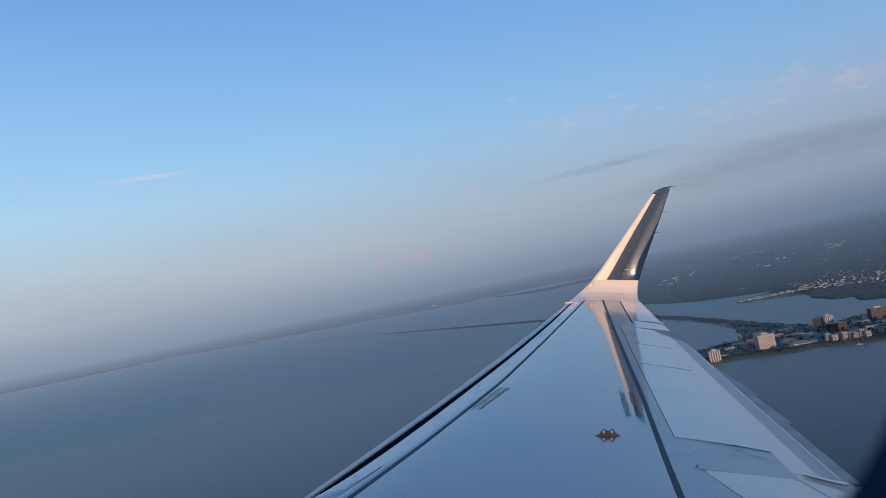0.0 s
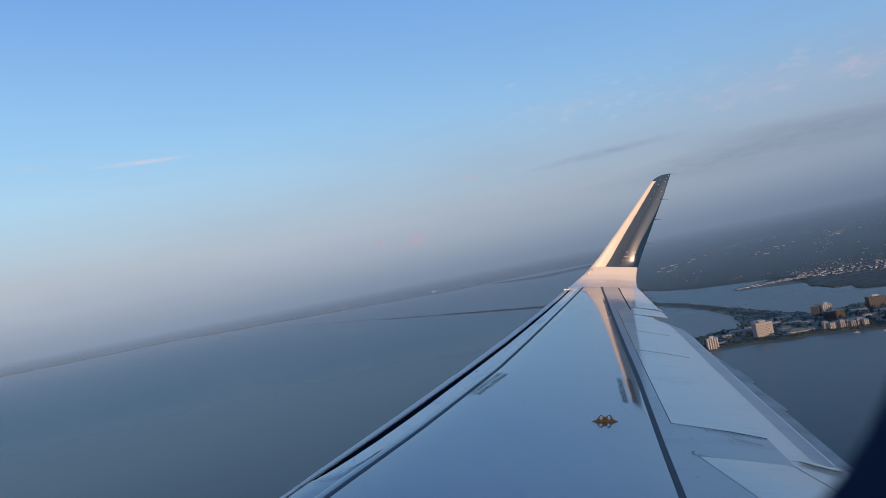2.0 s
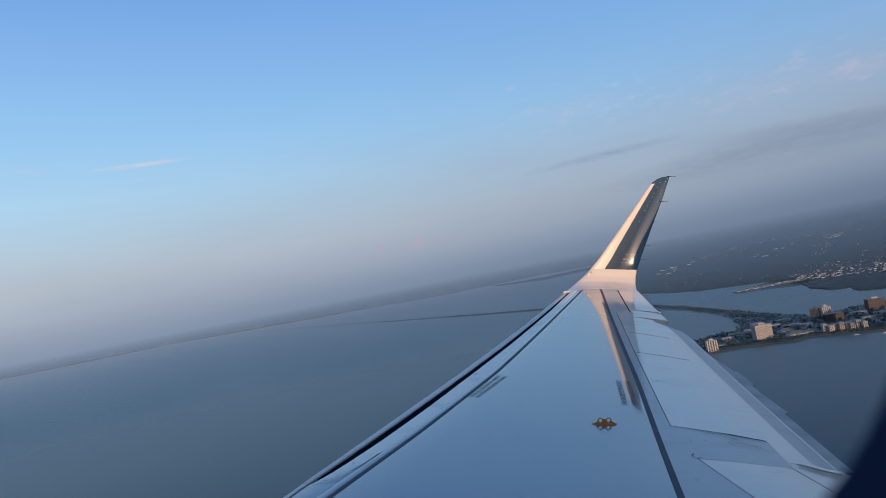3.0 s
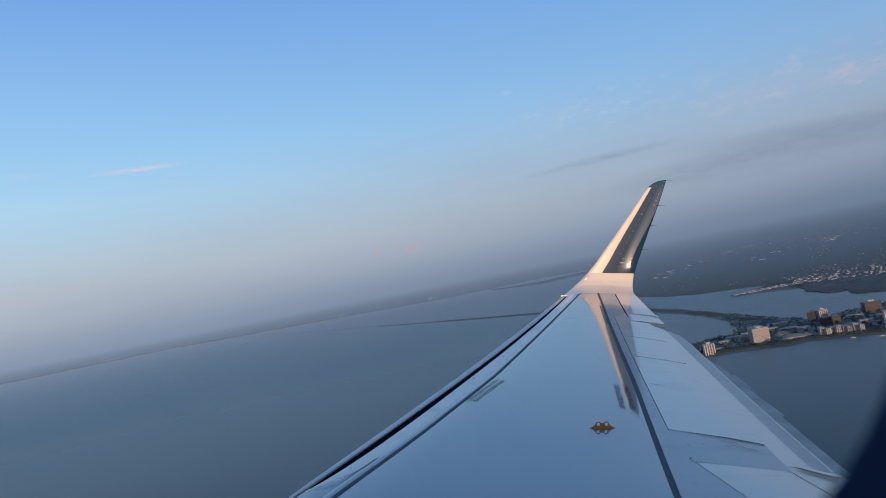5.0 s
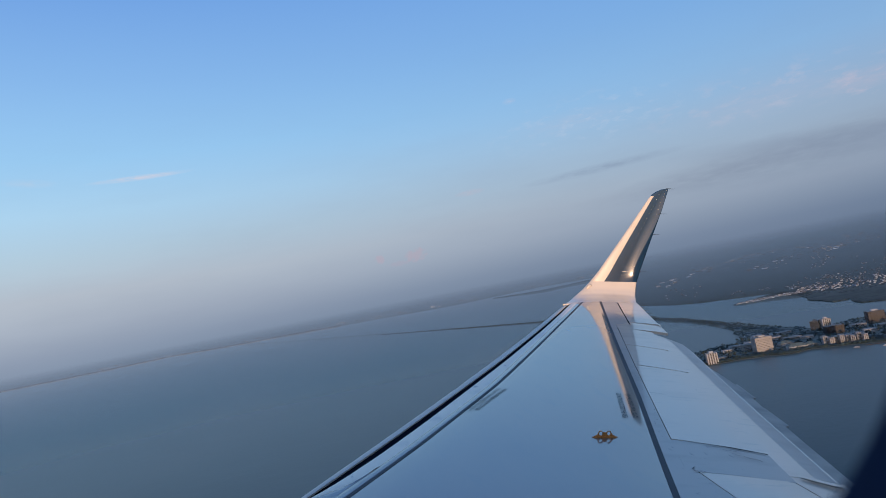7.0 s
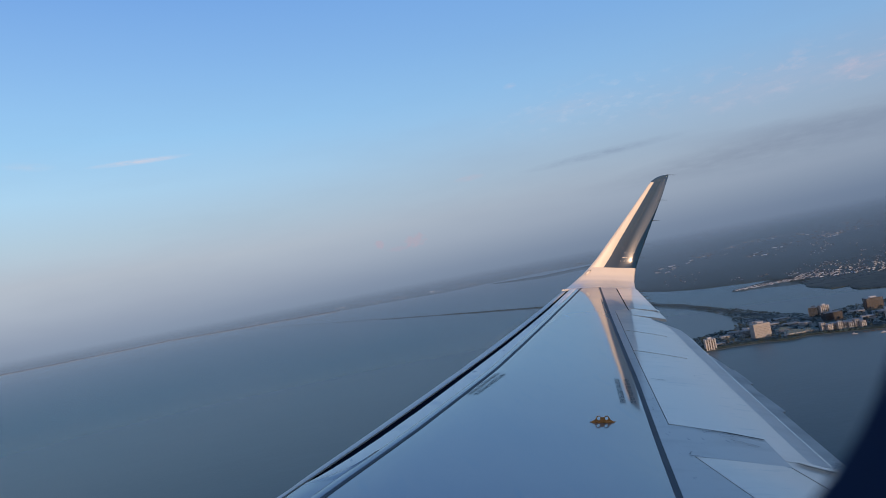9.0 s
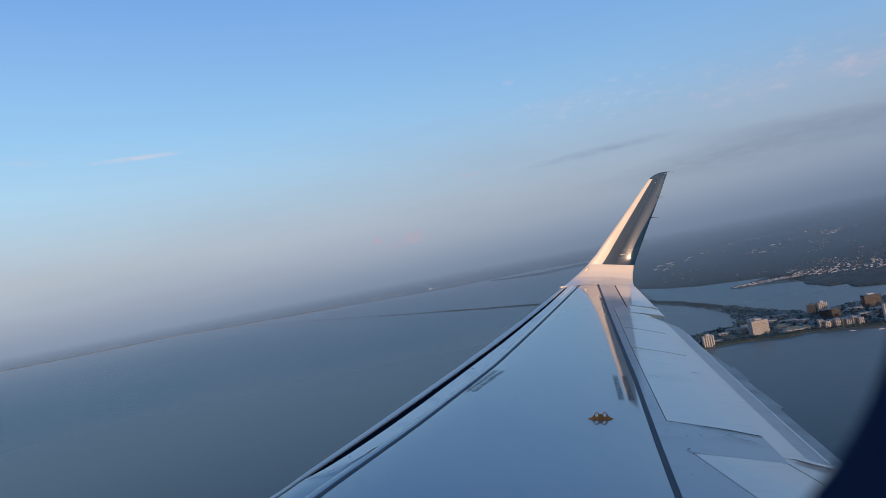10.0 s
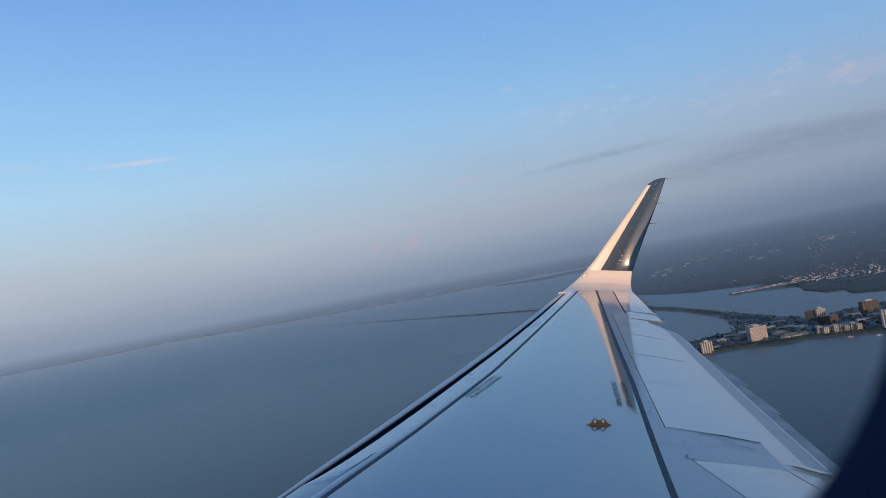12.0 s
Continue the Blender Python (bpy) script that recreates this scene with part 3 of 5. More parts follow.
def winglet_mesh(region):
    bm = bmesh.new()
    cache = {}

    def vert(j, i, f):
        key = (j, i, f if 0 < i < NS else 0)
        if key not in cache:
            cache[key] = bm.verts.new(winglet_point(j, column(j, i), f))
        return cache[key]

    for j in range(len(FINE) - 1):
        for i in range(NS):
            z = (FINE[j][1] + FINE[j + 1][1]) / 2
            for f in (1, -1):
                if (winglet_region(i, z) if f > 0 else ("root" if z < 1.285 else "panel")) == region:
                    bm.faces.new([vert(j, i, f), vert(j, i + 1, f), vert(j + 1, i + 1, f), vert(j + 1, i, f)][:: 1 if f > 0 else -1])
    return bm


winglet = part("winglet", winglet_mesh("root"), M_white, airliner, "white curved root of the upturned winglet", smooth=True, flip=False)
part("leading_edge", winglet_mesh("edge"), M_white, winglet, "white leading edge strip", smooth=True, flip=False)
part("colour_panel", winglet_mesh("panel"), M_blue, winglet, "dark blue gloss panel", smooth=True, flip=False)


def edge_at(z, s):
    for j in range(len(FINE) - 1):
        if FINE[j][1] <= z <= FINE[j + 1][1]:
            return winglet_point(j, s, 1)
    return winglet_point(len(FINE) - 1, s, 1)


# static wicks
for z in (3.52, 2.98, 2.46, 1.98, 1.55):
    p = edge_at(z, 0.985)
    bm = bmesh.new()
    add_rod(bm, p + Vector((-0.05, 0, 0)), p + Vector((0.05, 0, 0.004)), 0.009, 0.007)
    add_rod(bm, p + Vector((0.05, 0, 0.004)), p + Vector((0.17, 0.01, 0.006)), 0.004, 0.003)
    part("static_wick", bm, M_wick, winglet, "black static wick")
for k in range(7):
    y = 13.7 + 0.36 * k
    p = Vector((trail(y), y, skin(trail(y), y) + 0.012))
    bm = bmesh.new()
    add_rod(bm, p + Vector((-0.06, 0, 0)), p + Vector((0.03, 0.01, -0.004)), 0.009, 0.007)
    add_rod(bm, p + Vector((0.03, 0.01, -0.004)), p + Vector((0.14, 0.03, -0.01)), 0.004, 0.003)
    part("static_wick", bm, M_wick, wing, "black static wick")

# rows of fastener heads on the winglet, with a random cluster added as sparkle round the glint
rng = random.Random(4)
heads = [edge_at(1.75 + k * 0.115, 0.47) for k in range(15)] + [edge_at(1.42 + rng.random() * 0.26, 0.55 + rng.random() * 0.3) for k in range(22)] + [edge_at(3.0 + k * 0.08, 0.80) for k in range(7)]
bm = bmesh.new()
bmesh.ops.create_icosphere(bm, subdivisions=1, radius=0.009)
fastener = part("fastener", bm, M_fastener, winglet, "fastener head coloured pale for its sparkle")
fastener.location = heads[0]
for p in heads[1:]:
    f = new("fastener", fastener.data)
    f.parent, f.location = winglet, p
# marker light in the winglet's root
bm = bmesh.new()
p = edge_at(1.2, 0.03)
for k in range(9):
    a = k / 8
    bm.verts.new(p + Vector((-0.01 + 0.10 * a, -0.02, 0.06 * math.sin(math.pi * a))))
bmesh.ops.create_uvsphere(bm, u_segments=12, v_segments=8, radius=0.04, matrix=Matrix.Translation(p + Vector((0.05, -0.012, 0.0))) @ pose(0, 0, 0, 0, -40, 0) @ Matrix.Diagonal((2.0, 0.30, 0.85, 1)))
bmesh.ops.delete(bm, geom=[v for v in bm.verts if not v.link_faces], context="VERTS")
marker = part("marker_light", bm, M_wick, winglet, "dark rim of the light fairing", smooth=True)
bm = bmesh.new()
bmesh.ops.create_uvsphere(bm, u_segments=12, v_segments=8, radius=0.04, matrix=Matrix.Translation(p + Vector((0.042, -0.024, -0.004))) @ pose(0, 0, 0, 0, -40, 0) @ Matrix.Diagonal((1.95, 0.34, 0.80, 1)))
part("lens", bm, M_white, marker, "pale lens of the light fairing", smooth=True)


# rope bracket on the upper skin
def bracket(x, y):
    bm = bmesh.new()
    base = skin(x, y) + 0.004
    W, H, T = 0.090, 0.048, 0.012
    outline = [(-W, 0.005), (-W * 0.72, 0.016), (-W * 0.56, H * 0.86), (-W * 0.46, H), (-W * 0.30, H), (-W * 0.16, H * 0.74), (W * 0.16, H * 0.74), (W * 0.30, H), (W * 0.46, H), (W * 0.56, H * 0.86), (W * 0.72, 0.016), (W, 0.005), (W, 0), (-W, 0)]
    holes = [(-0.034, 0.027, 0.0155), (0.034, 0.027, 0.0155)]
    rim = [bm.verts.new((x + u, y - T / 2, base + v)) for u, v in outline]
    edges = [bm.edges.new((rim[k], rim[(k + 1) % len(rim)])) for k in range(len(rim))]
    for cx, cz, r in holes:
        vs = [bm.verts.new((x + cx + r * math.cos(k * math.tau / 16), y - T / 2, base + cz + r * math.sin(k * math.tau / 16))) for k in range(16)]
        edges += [bm.edges.new((vs[k], vs[(k + 1) % 16])) for k in range(16)]
    bmesh.ops.triangle_fill(bm, edges=edges, use_beauty=True)
    out = bmesh.ops.extrude_face_region(bm, geom=bm.faces[:])
    bmesh.ops.translate(bm, vec=(0, T, 0), verts=[v for v in out["geom"] if isinstance(v, bmesh.types.BMVert)])
    ob = part("rope_bracket", bm, M_orange, wing, "orange two-eyed rope bracket")
    bm = bmesh.new()
    add_box(bm, (x - 0.108, y - 0.015, base - 0.008), (x + 0.108, y + 0.015, base + 0.001))
    bmesh.ops.bevel(bm, geom=[e for e in bm.edges if abs((e.verts[0].co - e.verts[1].co).z) > 0.005], offset=0.014, segments=3, affect="EDGES")
    part("bracket_flange", bm, M_orange, wing, "orange bracket flange")
    return ob


bracket(4.555, 7.02)


# stencilled warnings
def stencil(words, mid, along, side, height, stretch):
    """Letters laid on the upper skin round the point mid, running along one direction with their tops towards side."""
    cu = bpy.data.curves.new("stencil", "FONT")
    cu.body, cu.size, cu.align_x, cu.offset, cu.space_word = words, height, "CENTER", 0.0006, 1.4
    tmp = new("stencil_tmp", cu)
    me = bpy.data.meshes.new_from_object(tmp)
    bpy.data.objects.remove(tmp)
    a, s = Vector(along).normalized(), Vector(side).normalized()
    for v in me.vertices:
        p = Vector((mid[0], mid[1])) + a * v.co.x * stretch + s * v.co.y
        v.co = (p.x, p.y, skin(p.x, p.y) + 0.004)
    me.materials.clear()
    me.materials.append(M_ink)
    ob = new("stencil", me)
    ob.parent = wing
    ob["label"] = "black stencilled warning"
    return ob


WARNING = "DO NOT WALK OUTSIDE THIS AREA"
dl, dr = Vector((0.507, 0.862)).normalized(), Vector((-0.315, -0.949)).normalized()
nl, nr = Vector((-dl.y, dl.x)), Vector((-dr.y, dr.x))
stencil(WARNING, (3.940, 8.437), dl, nl, 0.070, 0.74)
stencil(WARNING, (3.842, 8.513), -dl, -nl, 0.070, 0.74)
stencil(WARNING, (5.086, 8.02), dr, nr, 0.070, 0.77)
stencil(WARNING, (5.228, 8.00), -dr, -nr, 0.070, 0.77)


# fuselage shell round the cabin, open at the window
def body_radius(x):
    if x < -9:
        return 1.98 * math.sqrt(max(0.02, 1 - ((-9 - x) / 6.0) ** 2))
    if x > 15:
        return 1.98 - 1.6 * ((x - 15) / 13.0) ** 1.4
    return 1.98


bm = bmesh.new()
xs = sorted([-15 + 6 * k / 8 for k in range(9)] + [-9 + k * 0.75 for k in range(1, 14)] + [1.7, 1.9, 2.1, 2.3, 2.5, 2.7, 2.9, 3.1, 3.3] + [3.5 + k * 0.75 for k in range(16)] + [15.5 + k for k in range(13)])
NA = 96
rings = [[bm.verts.new((x, body_radius(x) * math.cos(k * math.tau / NA), body_radius(x) * math.sin(k * math.tau / NA) * 1.04)) for k in range(NA)] for x in xs]
for r, q in zip(rings, rings[1:]):
    for k in range(NA):
        f = (r[k], r[(k + 1) % NA], q[(k + 1) % NA], q[k])
        c = sum((v.co for v in f), Vector()) / 4
        if 2.1 < c.x < 2.9 and c.y > 0 and 0.48 < c.z < 1.2:
            continue
        bm.faces.new(f)
bm.faces.new(rings[0]), bm.faces.new(rings[-1])
smooth_top(part("fuselage", bm, M_white, airliner, "white fuselage"), 40)


# cabin lining with its window opening, a shallow reveal that narrows outwards
def rounded(cx, cz, hw, hh, r, n=14):
    pts = []
    for qx, qz, a0 in ((1, 1, 0), (-1, 1, 90), (-1, -1, 180), (1, -1, 270)):
        for k in range(n + 1):
            a = radians(a0 + 90 * k / n)
            pts.append((cx + qx * (hw - r) + r * math.cos(a), cz + qz * (hh - r) + r * math.sin(a)))
    return pts


def lining(name, y_in, y_out, grow, outer, mat, label):
    bm = bmesh.new()
    a, b = rounded(2.4950, 0.860, 0.115 + grow, 0.165 + grow, 0.09 + grow), rounded(2.4997, 0.8846, 0.147, 0.211, 0.115)
    o = rounded(2.492, 0.856, *outer)
    loops = [[bm.verts.new((x, y, z)) for x, z in pts] for pts, y in ((o, y_in), (a, y_in), (b, y_out), (o, y_out))]
    n = len(a)
    for p, q in zip(loops, loops[1:] + loops[:1]):
        for k in range(n):
            bm.faces.new((p[k], p[(k + 1) % n], q[(k + 1) % n], q[k]))
    return part(name, bm, mat, airliner, label, smooth=False)


cabin_lining = lining("cabin_lining", 1.76, 1.80, 0.034, (0.52, 0.46, 0.22), M_cabin, "cabin lining coloured near black as if unlit, with a rounded window opening")


# ---- the bay and its shores ----
# far ground is pulled in and raised to look right from the camera
NEAR, SPAN = 2500.0, 2450.0  # past NEAR the plan closes up towards the horizon, with true bearings and heights of view


def rise(r):
    q = max(0.0, (r - NEAR) / SPAN)
    return HEIGHT * (1 - r * (1 - q) / NEAR) if r > NEAR else 0.0


def closer(R):
    return R if R < NEAR else NEAR + SPAN * (1 - NEAR / R)


def spot(az, R, up=0.0):
    """World place of a point on the ground at azimuth az (degrees) and true distance R, and the scale of things there."""
    r = closer(R)
    k = r / R
    return Vector((r * math.sin(radians(az)), r * math.cos(radians(az)), rise(r) + up * k)), k


def flat(az, R):
    r = closer(R)
    return (r * math.sin(radians(az)), r * math.cos(radians(az)))


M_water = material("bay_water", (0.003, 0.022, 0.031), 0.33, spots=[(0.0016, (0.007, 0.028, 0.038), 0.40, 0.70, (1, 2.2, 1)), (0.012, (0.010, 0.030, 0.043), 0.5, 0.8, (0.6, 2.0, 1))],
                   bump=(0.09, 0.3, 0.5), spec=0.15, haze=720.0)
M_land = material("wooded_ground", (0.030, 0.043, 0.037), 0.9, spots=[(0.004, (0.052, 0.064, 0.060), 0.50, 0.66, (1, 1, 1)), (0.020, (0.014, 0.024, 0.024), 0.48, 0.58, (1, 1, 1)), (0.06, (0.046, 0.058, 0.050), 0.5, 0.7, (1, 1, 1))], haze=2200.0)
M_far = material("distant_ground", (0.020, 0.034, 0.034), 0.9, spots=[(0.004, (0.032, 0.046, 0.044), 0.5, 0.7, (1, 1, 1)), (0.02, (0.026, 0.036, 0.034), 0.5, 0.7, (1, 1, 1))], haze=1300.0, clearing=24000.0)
# lightened base stands in for haze over the point
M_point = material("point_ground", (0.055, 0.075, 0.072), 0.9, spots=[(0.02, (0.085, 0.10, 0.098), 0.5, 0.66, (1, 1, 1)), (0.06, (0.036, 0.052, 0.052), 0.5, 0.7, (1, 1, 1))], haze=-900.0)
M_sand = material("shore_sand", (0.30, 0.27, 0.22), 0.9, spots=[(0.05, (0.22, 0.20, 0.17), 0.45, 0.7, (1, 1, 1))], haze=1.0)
# sand tinted bluish to cancel the orange of the low sun
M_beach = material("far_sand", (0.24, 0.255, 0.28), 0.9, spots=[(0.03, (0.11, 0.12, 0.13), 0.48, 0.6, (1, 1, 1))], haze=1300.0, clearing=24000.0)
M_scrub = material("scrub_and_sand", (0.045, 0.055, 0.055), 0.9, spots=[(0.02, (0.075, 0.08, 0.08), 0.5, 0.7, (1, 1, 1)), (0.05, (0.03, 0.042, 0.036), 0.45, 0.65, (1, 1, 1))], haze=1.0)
# leaves lightened and made bluish, with haze put into their colour
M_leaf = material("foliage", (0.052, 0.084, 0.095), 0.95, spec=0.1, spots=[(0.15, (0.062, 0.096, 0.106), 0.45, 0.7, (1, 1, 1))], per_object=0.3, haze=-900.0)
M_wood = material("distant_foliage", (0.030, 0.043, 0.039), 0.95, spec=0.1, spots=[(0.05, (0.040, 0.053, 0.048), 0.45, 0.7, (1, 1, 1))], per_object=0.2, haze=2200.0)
M_bark = material("bark", (0.10, 0.075, 0.055), 0.9, spots=[(2.0, (0.06, 0.045, 0.035), 0.45, 0.7, (1, 1, 0.2))])
M_asphalt = material("asphalt", (0.085, 0.086, 0.09), 0.9, spots=[(0.08, (0.12, 0.12, 0.12), 0.5, 0.7, (1, 1, 1))], haze=1.0)
# stucco, concrete and brick lean blue to offset the sun's warm colour
M_pale = material("pale_stucco", (0.47, 0.49, 0.53), 0.8, spots=[(0.2, (0.38, 0.39, 0.42), 0.5, 0.75, (1, 1, 0.4))], haze=1.0)
M_tan = material("tan_concrete", (0.42, 0.42, 0.43), 0.85, spots=[(0.2, (0.34, 0.335, 0.34), 0.5, 0.75, (1, 1, 0.4))], haze=1.0)
M_brown = material("brown_brick", (0.052, 0.055, 0.070), 0.85, spots=[(0.3, (0.066, 0.060, 0.072), 0.5, 0.75, (1, 1, 0.6))], haze=-900.0)
# grey that stands in for the twin block's shaded side
M_shaded_grey = material("shaded_side_grey", (0.15, 0.16, 0.165), 0.8, spots=[(0.3, (0.11, 0.12, 0.125), 0.5, 0.75, (1, 1, 0.6))], haze=-900.0)
M_glass = material("tinted_glazing", (0.03, 0.035, 0.045), 0.4, spots=[(0.3, (0.05, 0.055, 0.065), 0.45, 0.7, (1, 1, 1))], haze=-900.0)
M_roof = material("flat_roofing", (0.34, 0.33, 0.32), 0.9, spots=[(0.15, (0.24, 0.235, 0.23), 0.45, 0.7, (1, 1, 1))], haze=1.0)
M_green = material("green_metal_roof", (0.16, 0.21, 0.19), 0.6, spots=[(0.2, (0.12, 0.16, 0.15), 0.45, 0.7, (1, 1, 1))], haze=1.0)
M_tile = material("roof_tile", (0.19, 0.165, 0.16), 0.85, spots=[(0.2, (0.14, 0.125, 0.125), 0.45, 0.7, (1, 1, 1))], per_object=0.3, haze=1.0)
# walls and shed roofs coloured bluish so warm sunlight on them looks white
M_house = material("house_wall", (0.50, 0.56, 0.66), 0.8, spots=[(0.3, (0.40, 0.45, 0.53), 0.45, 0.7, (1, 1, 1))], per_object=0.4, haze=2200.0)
M_metalroof = material("bluish_shed_roof", (0.46, 0.58, 0.76), 0.6, spots=[(0.02, (0.31, 0.40, 0.54), 0.45, 0.7, (1, 1, 1))], per_object=0.5, haze=2200.0)

# water: one sheet all round, out to the horizon
radii = [0, 60, 140, 260, 420, 600, 800, 1000, 1200, 1400, 1600, 1800, 2000, 2250] + [2500 + 50 * k for k in range(1, 50)]
NSEG = 240
verts, faces = [(0, 0, 0)], []
for r in radii[1:]:
    verts += [(r * math.sin(k * math.tau / NSEG), r * math.cos(k * math.tau / NSEG), rise(r)) for k in range(NSEG)]
for k in range(NSEG):
    faces.append((0, 1 + (k + 1) % NSEG, 1 + k))
for j in range(len(radii) - 2):
    a, b = 1 + j * NSEG, 1 + (j + 1) * NSEG
    faces += [(a + k, a + (k + 1) % NSEG, b + (k + 1) % NSEG, b + k) for k in range(NSEG)]
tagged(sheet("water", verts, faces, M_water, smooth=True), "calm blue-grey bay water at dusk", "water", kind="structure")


def jagged(pts, step, amp, seed):
    """A shore line with bays and points between the given corners, in flat plan."""
    r = random.Random(seed)
    out = []
    for p, q in zip(pts, pts[1:] + pts[:1]):
        d = math.dist(p, q)
        n = max(1, min(60, int(d / step)))
        for k in range(n):
            u = k / n
            w = amp * min(1.0, d / (4 * step)) * (1 if k else 0.3)
            out.append((p[0] + (q[0] - p[0]) * u + r.uniform(-w, w), p[1] + (q[1] - p[1]) * u + r.uniform(-w, w)))
    return out


def land(name, outline, mat, label, category, cell, up, bumps=0.0):
    """Low ground over the water inside an outline, cut into cells that follow the ground's rise."""
    bm = bmesh.new()
    vs = [bm.verts.new((x, y, 0)) for x, y in outline]
    es = [bm.edges.new((vs[k], vs[(k + 1) % len(vs)])) for k in range(len(vs))]
    bmesh.ops.triangle_fill(bm, edges=es, use_beauty=True)
    xs, ys = [p[0] for p in outline], [p[1] for p in outline]
    for axis, lo, hi in ((0, min(xs), max(xs)), (1, min(ys), max(ys))):
        c = math.floor(lo / cell) * cell + cell
        while c < hi:
            n = Vector((1, 0, 0)) if axis == 0 else Vector((0, 1, 0))
            bmesh.ops.bisect_plane(bm, geom=bm.verts[:] + bm.edges[:] + bm.faces[:], plane_co=n * c, plane_no=n)
            c += cell
    edge = {v for e in bm.edges if e.is_boundary for v in e.verts}
    for v in bm.verts:
        r = math.hypot(v.co.x, v.co.y)
        b = 0 if v in edge else bumps * (0.5 + 0.5 * noise.noise(Vector((v.co.x / 90, v.co.y / 90, 0))))
        v.co.z = rise(r) + up + b
    out = bmesh.ops.extrude_edge_only(bm, edges=[e for e in bm.edges if e.is_boundary])
    for v in out["geom"]:
        if isinstance(v, bmesh.types.BMVert):
            v.co.z -= up + 3
    return tagged(part(name, bm, mat), label, category, kind="structure")


def inside(x, y, poly):
    hit = False
    for (x0, y0), (x1, y1) in zip(poly, poly[1:] + poly[:1]):
        if (y0 > y) != (y1 > y) and x < (x1 - x0) * (y - y0) / (y1 - y0) + x0:
            hit = not hit
    return hit


# plan in azimuth (degrees) and distance before closing up (metres), placed to fit the camera's view
POINT = [(12.9, 1620), (14.0, 1580), (16.8, 1600), (18.8, 1645), (21.1, 1668), (23.1, 1672), (25.0, 1662), (26.2, 1694), (28.1, 1692), (29.9, 1690), (31.2, 1684), (34.3, 1680),
         (37.0, 1650), (48, 1640), (60, 1700), (60, 2100), (48, 2160), (37.1, 2168), (34.0, 2165), (31.6, 2150), (30.7, 2120), (29.2, 2090), (28.5, 2050), (26.9, 1990),
         (26.3, 2040), (24.7, 2120), (22.1, 2320), (19.7, 2560), (17.8, 2780), (15.6, 3030), (15.3, 2940), (18.0, 2620), (19.6, 2430), (21.0, 2240), (21.5, 2090), (21.8, 1995),
         (21.3, 1925), (19.3, 1900), (17.3, 1830), (14.6, 1720)]
point_plan = jagged([flat(*p) for p in POINT], 30, 7, 3)
land("point_ground", point_plan, M_point, "low wooded point of land with buildings", "ground", 90, 1.6, 1.5)
MAIN = [(11.6, 4900), (12.6, 4300), (14.9, 3830), (17.0, 3540), (20.0, 3350), (22.6, 3300), (24.6, 3260), (26.4, 2960), (27.0, 2720), (28.4, 2575), (29.5, 2590), (30.1, 2450), (31.8, 2420),
        (34.2, 2380), (37.2, 2350), (50, 2300), (70, 2400), (88, 2600), (88, 2000000), (70, 2000000), (50, 2000000), (36, 2000000), (24, 2000000), (12.6, 2000000), (12.3, 13000), (11.9, 9000)]
main_plan = jagged([flat(*p) for p in MAIN], 45, 9, 5)
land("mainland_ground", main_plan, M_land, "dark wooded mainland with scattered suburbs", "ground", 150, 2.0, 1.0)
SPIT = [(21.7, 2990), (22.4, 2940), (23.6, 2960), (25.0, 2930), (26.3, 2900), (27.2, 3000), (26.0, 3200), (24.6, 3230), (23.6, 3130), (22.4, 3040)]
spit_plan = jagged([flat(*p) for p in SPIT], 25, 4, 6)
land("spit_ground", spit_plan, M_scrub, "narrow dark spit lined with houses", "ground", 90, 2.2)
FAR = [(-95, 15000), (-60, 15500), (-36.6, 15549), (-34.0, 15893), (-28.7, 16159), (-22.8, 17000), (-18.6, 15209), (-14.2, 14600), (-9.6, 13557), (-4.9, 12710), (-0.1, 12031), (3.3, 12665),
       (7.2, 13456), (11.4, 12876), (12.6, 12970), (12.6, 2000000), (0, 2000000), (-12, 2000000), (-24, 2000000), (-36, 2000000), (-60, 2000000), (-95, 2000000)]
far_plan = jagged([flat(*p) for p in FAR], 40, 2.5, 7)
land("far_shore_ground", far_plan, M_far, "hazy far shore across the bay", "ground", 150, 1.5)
BEACH = [(-38, 15530), (-36.6, 15549), (-34.0, 15893), (-28.7, 16159), (-22.8, 17000), (-18.6, 15209), (-14.2, 14600), (-9.6, 13557)]
beach_plan = [flat(a, R + 150) for a, R in BEACH] + [flat(a, R - 750 - 250 * math.sin(a * 1.7)) for a, R in BEACH[::-1]]
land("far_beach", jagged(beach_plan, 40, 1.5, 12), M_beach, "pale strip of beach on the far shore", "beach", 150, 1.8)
STRIP = [(3.3, 11414), (5.0, 10400), (7.5, 9500), (9.5, 9900), (12.5, 10100), (13.5, 11200), (11.1, 11300), (7.6, 10500)]
land("barrier_ground", jagged([flat(*p) for p in STRIP], 40, 3, 8), M_far, "low barrier island in the haze", "ground", 120, 2.0)
CAUSEWAY = [(-18.6, 15000), (-14.3, 9900), (-9.8, 7336), (-5.1, 5850), (-2.8, 5332), (1.9, 4500), (6.8, 3928), (11.2, 3454), (15.5, 2990)]


def causeway_at(u):
    u = min(max(u, 0), 0.9999) * (len(CAUSEWAY) - 1)
    i = int(u)
    f = u - i
    return CAUSEWAY[i][0] * (1 - f) + CAUSEWAY[i + 1][0] * f, 1 / ((1 - f) / CAUSEWAY[i][1] + f / CAUSEWAY[i + 1][1])


bank = [(causeway_at(u), 17 + 32 * (u - 0.34) / 0.66) for u in np.linspace(0.34, 1, 60)]
cw = [flat(p[0], p[1] - w) for p, w in bank] + [flat(p[0], p[1] + w) for p, w in bank[::-1]]
land("causeway_ground", jagged(cw, 30, 2, 9), M_scrub, "long low causeway with scrub across the bay", "ground", 120, 2.0)
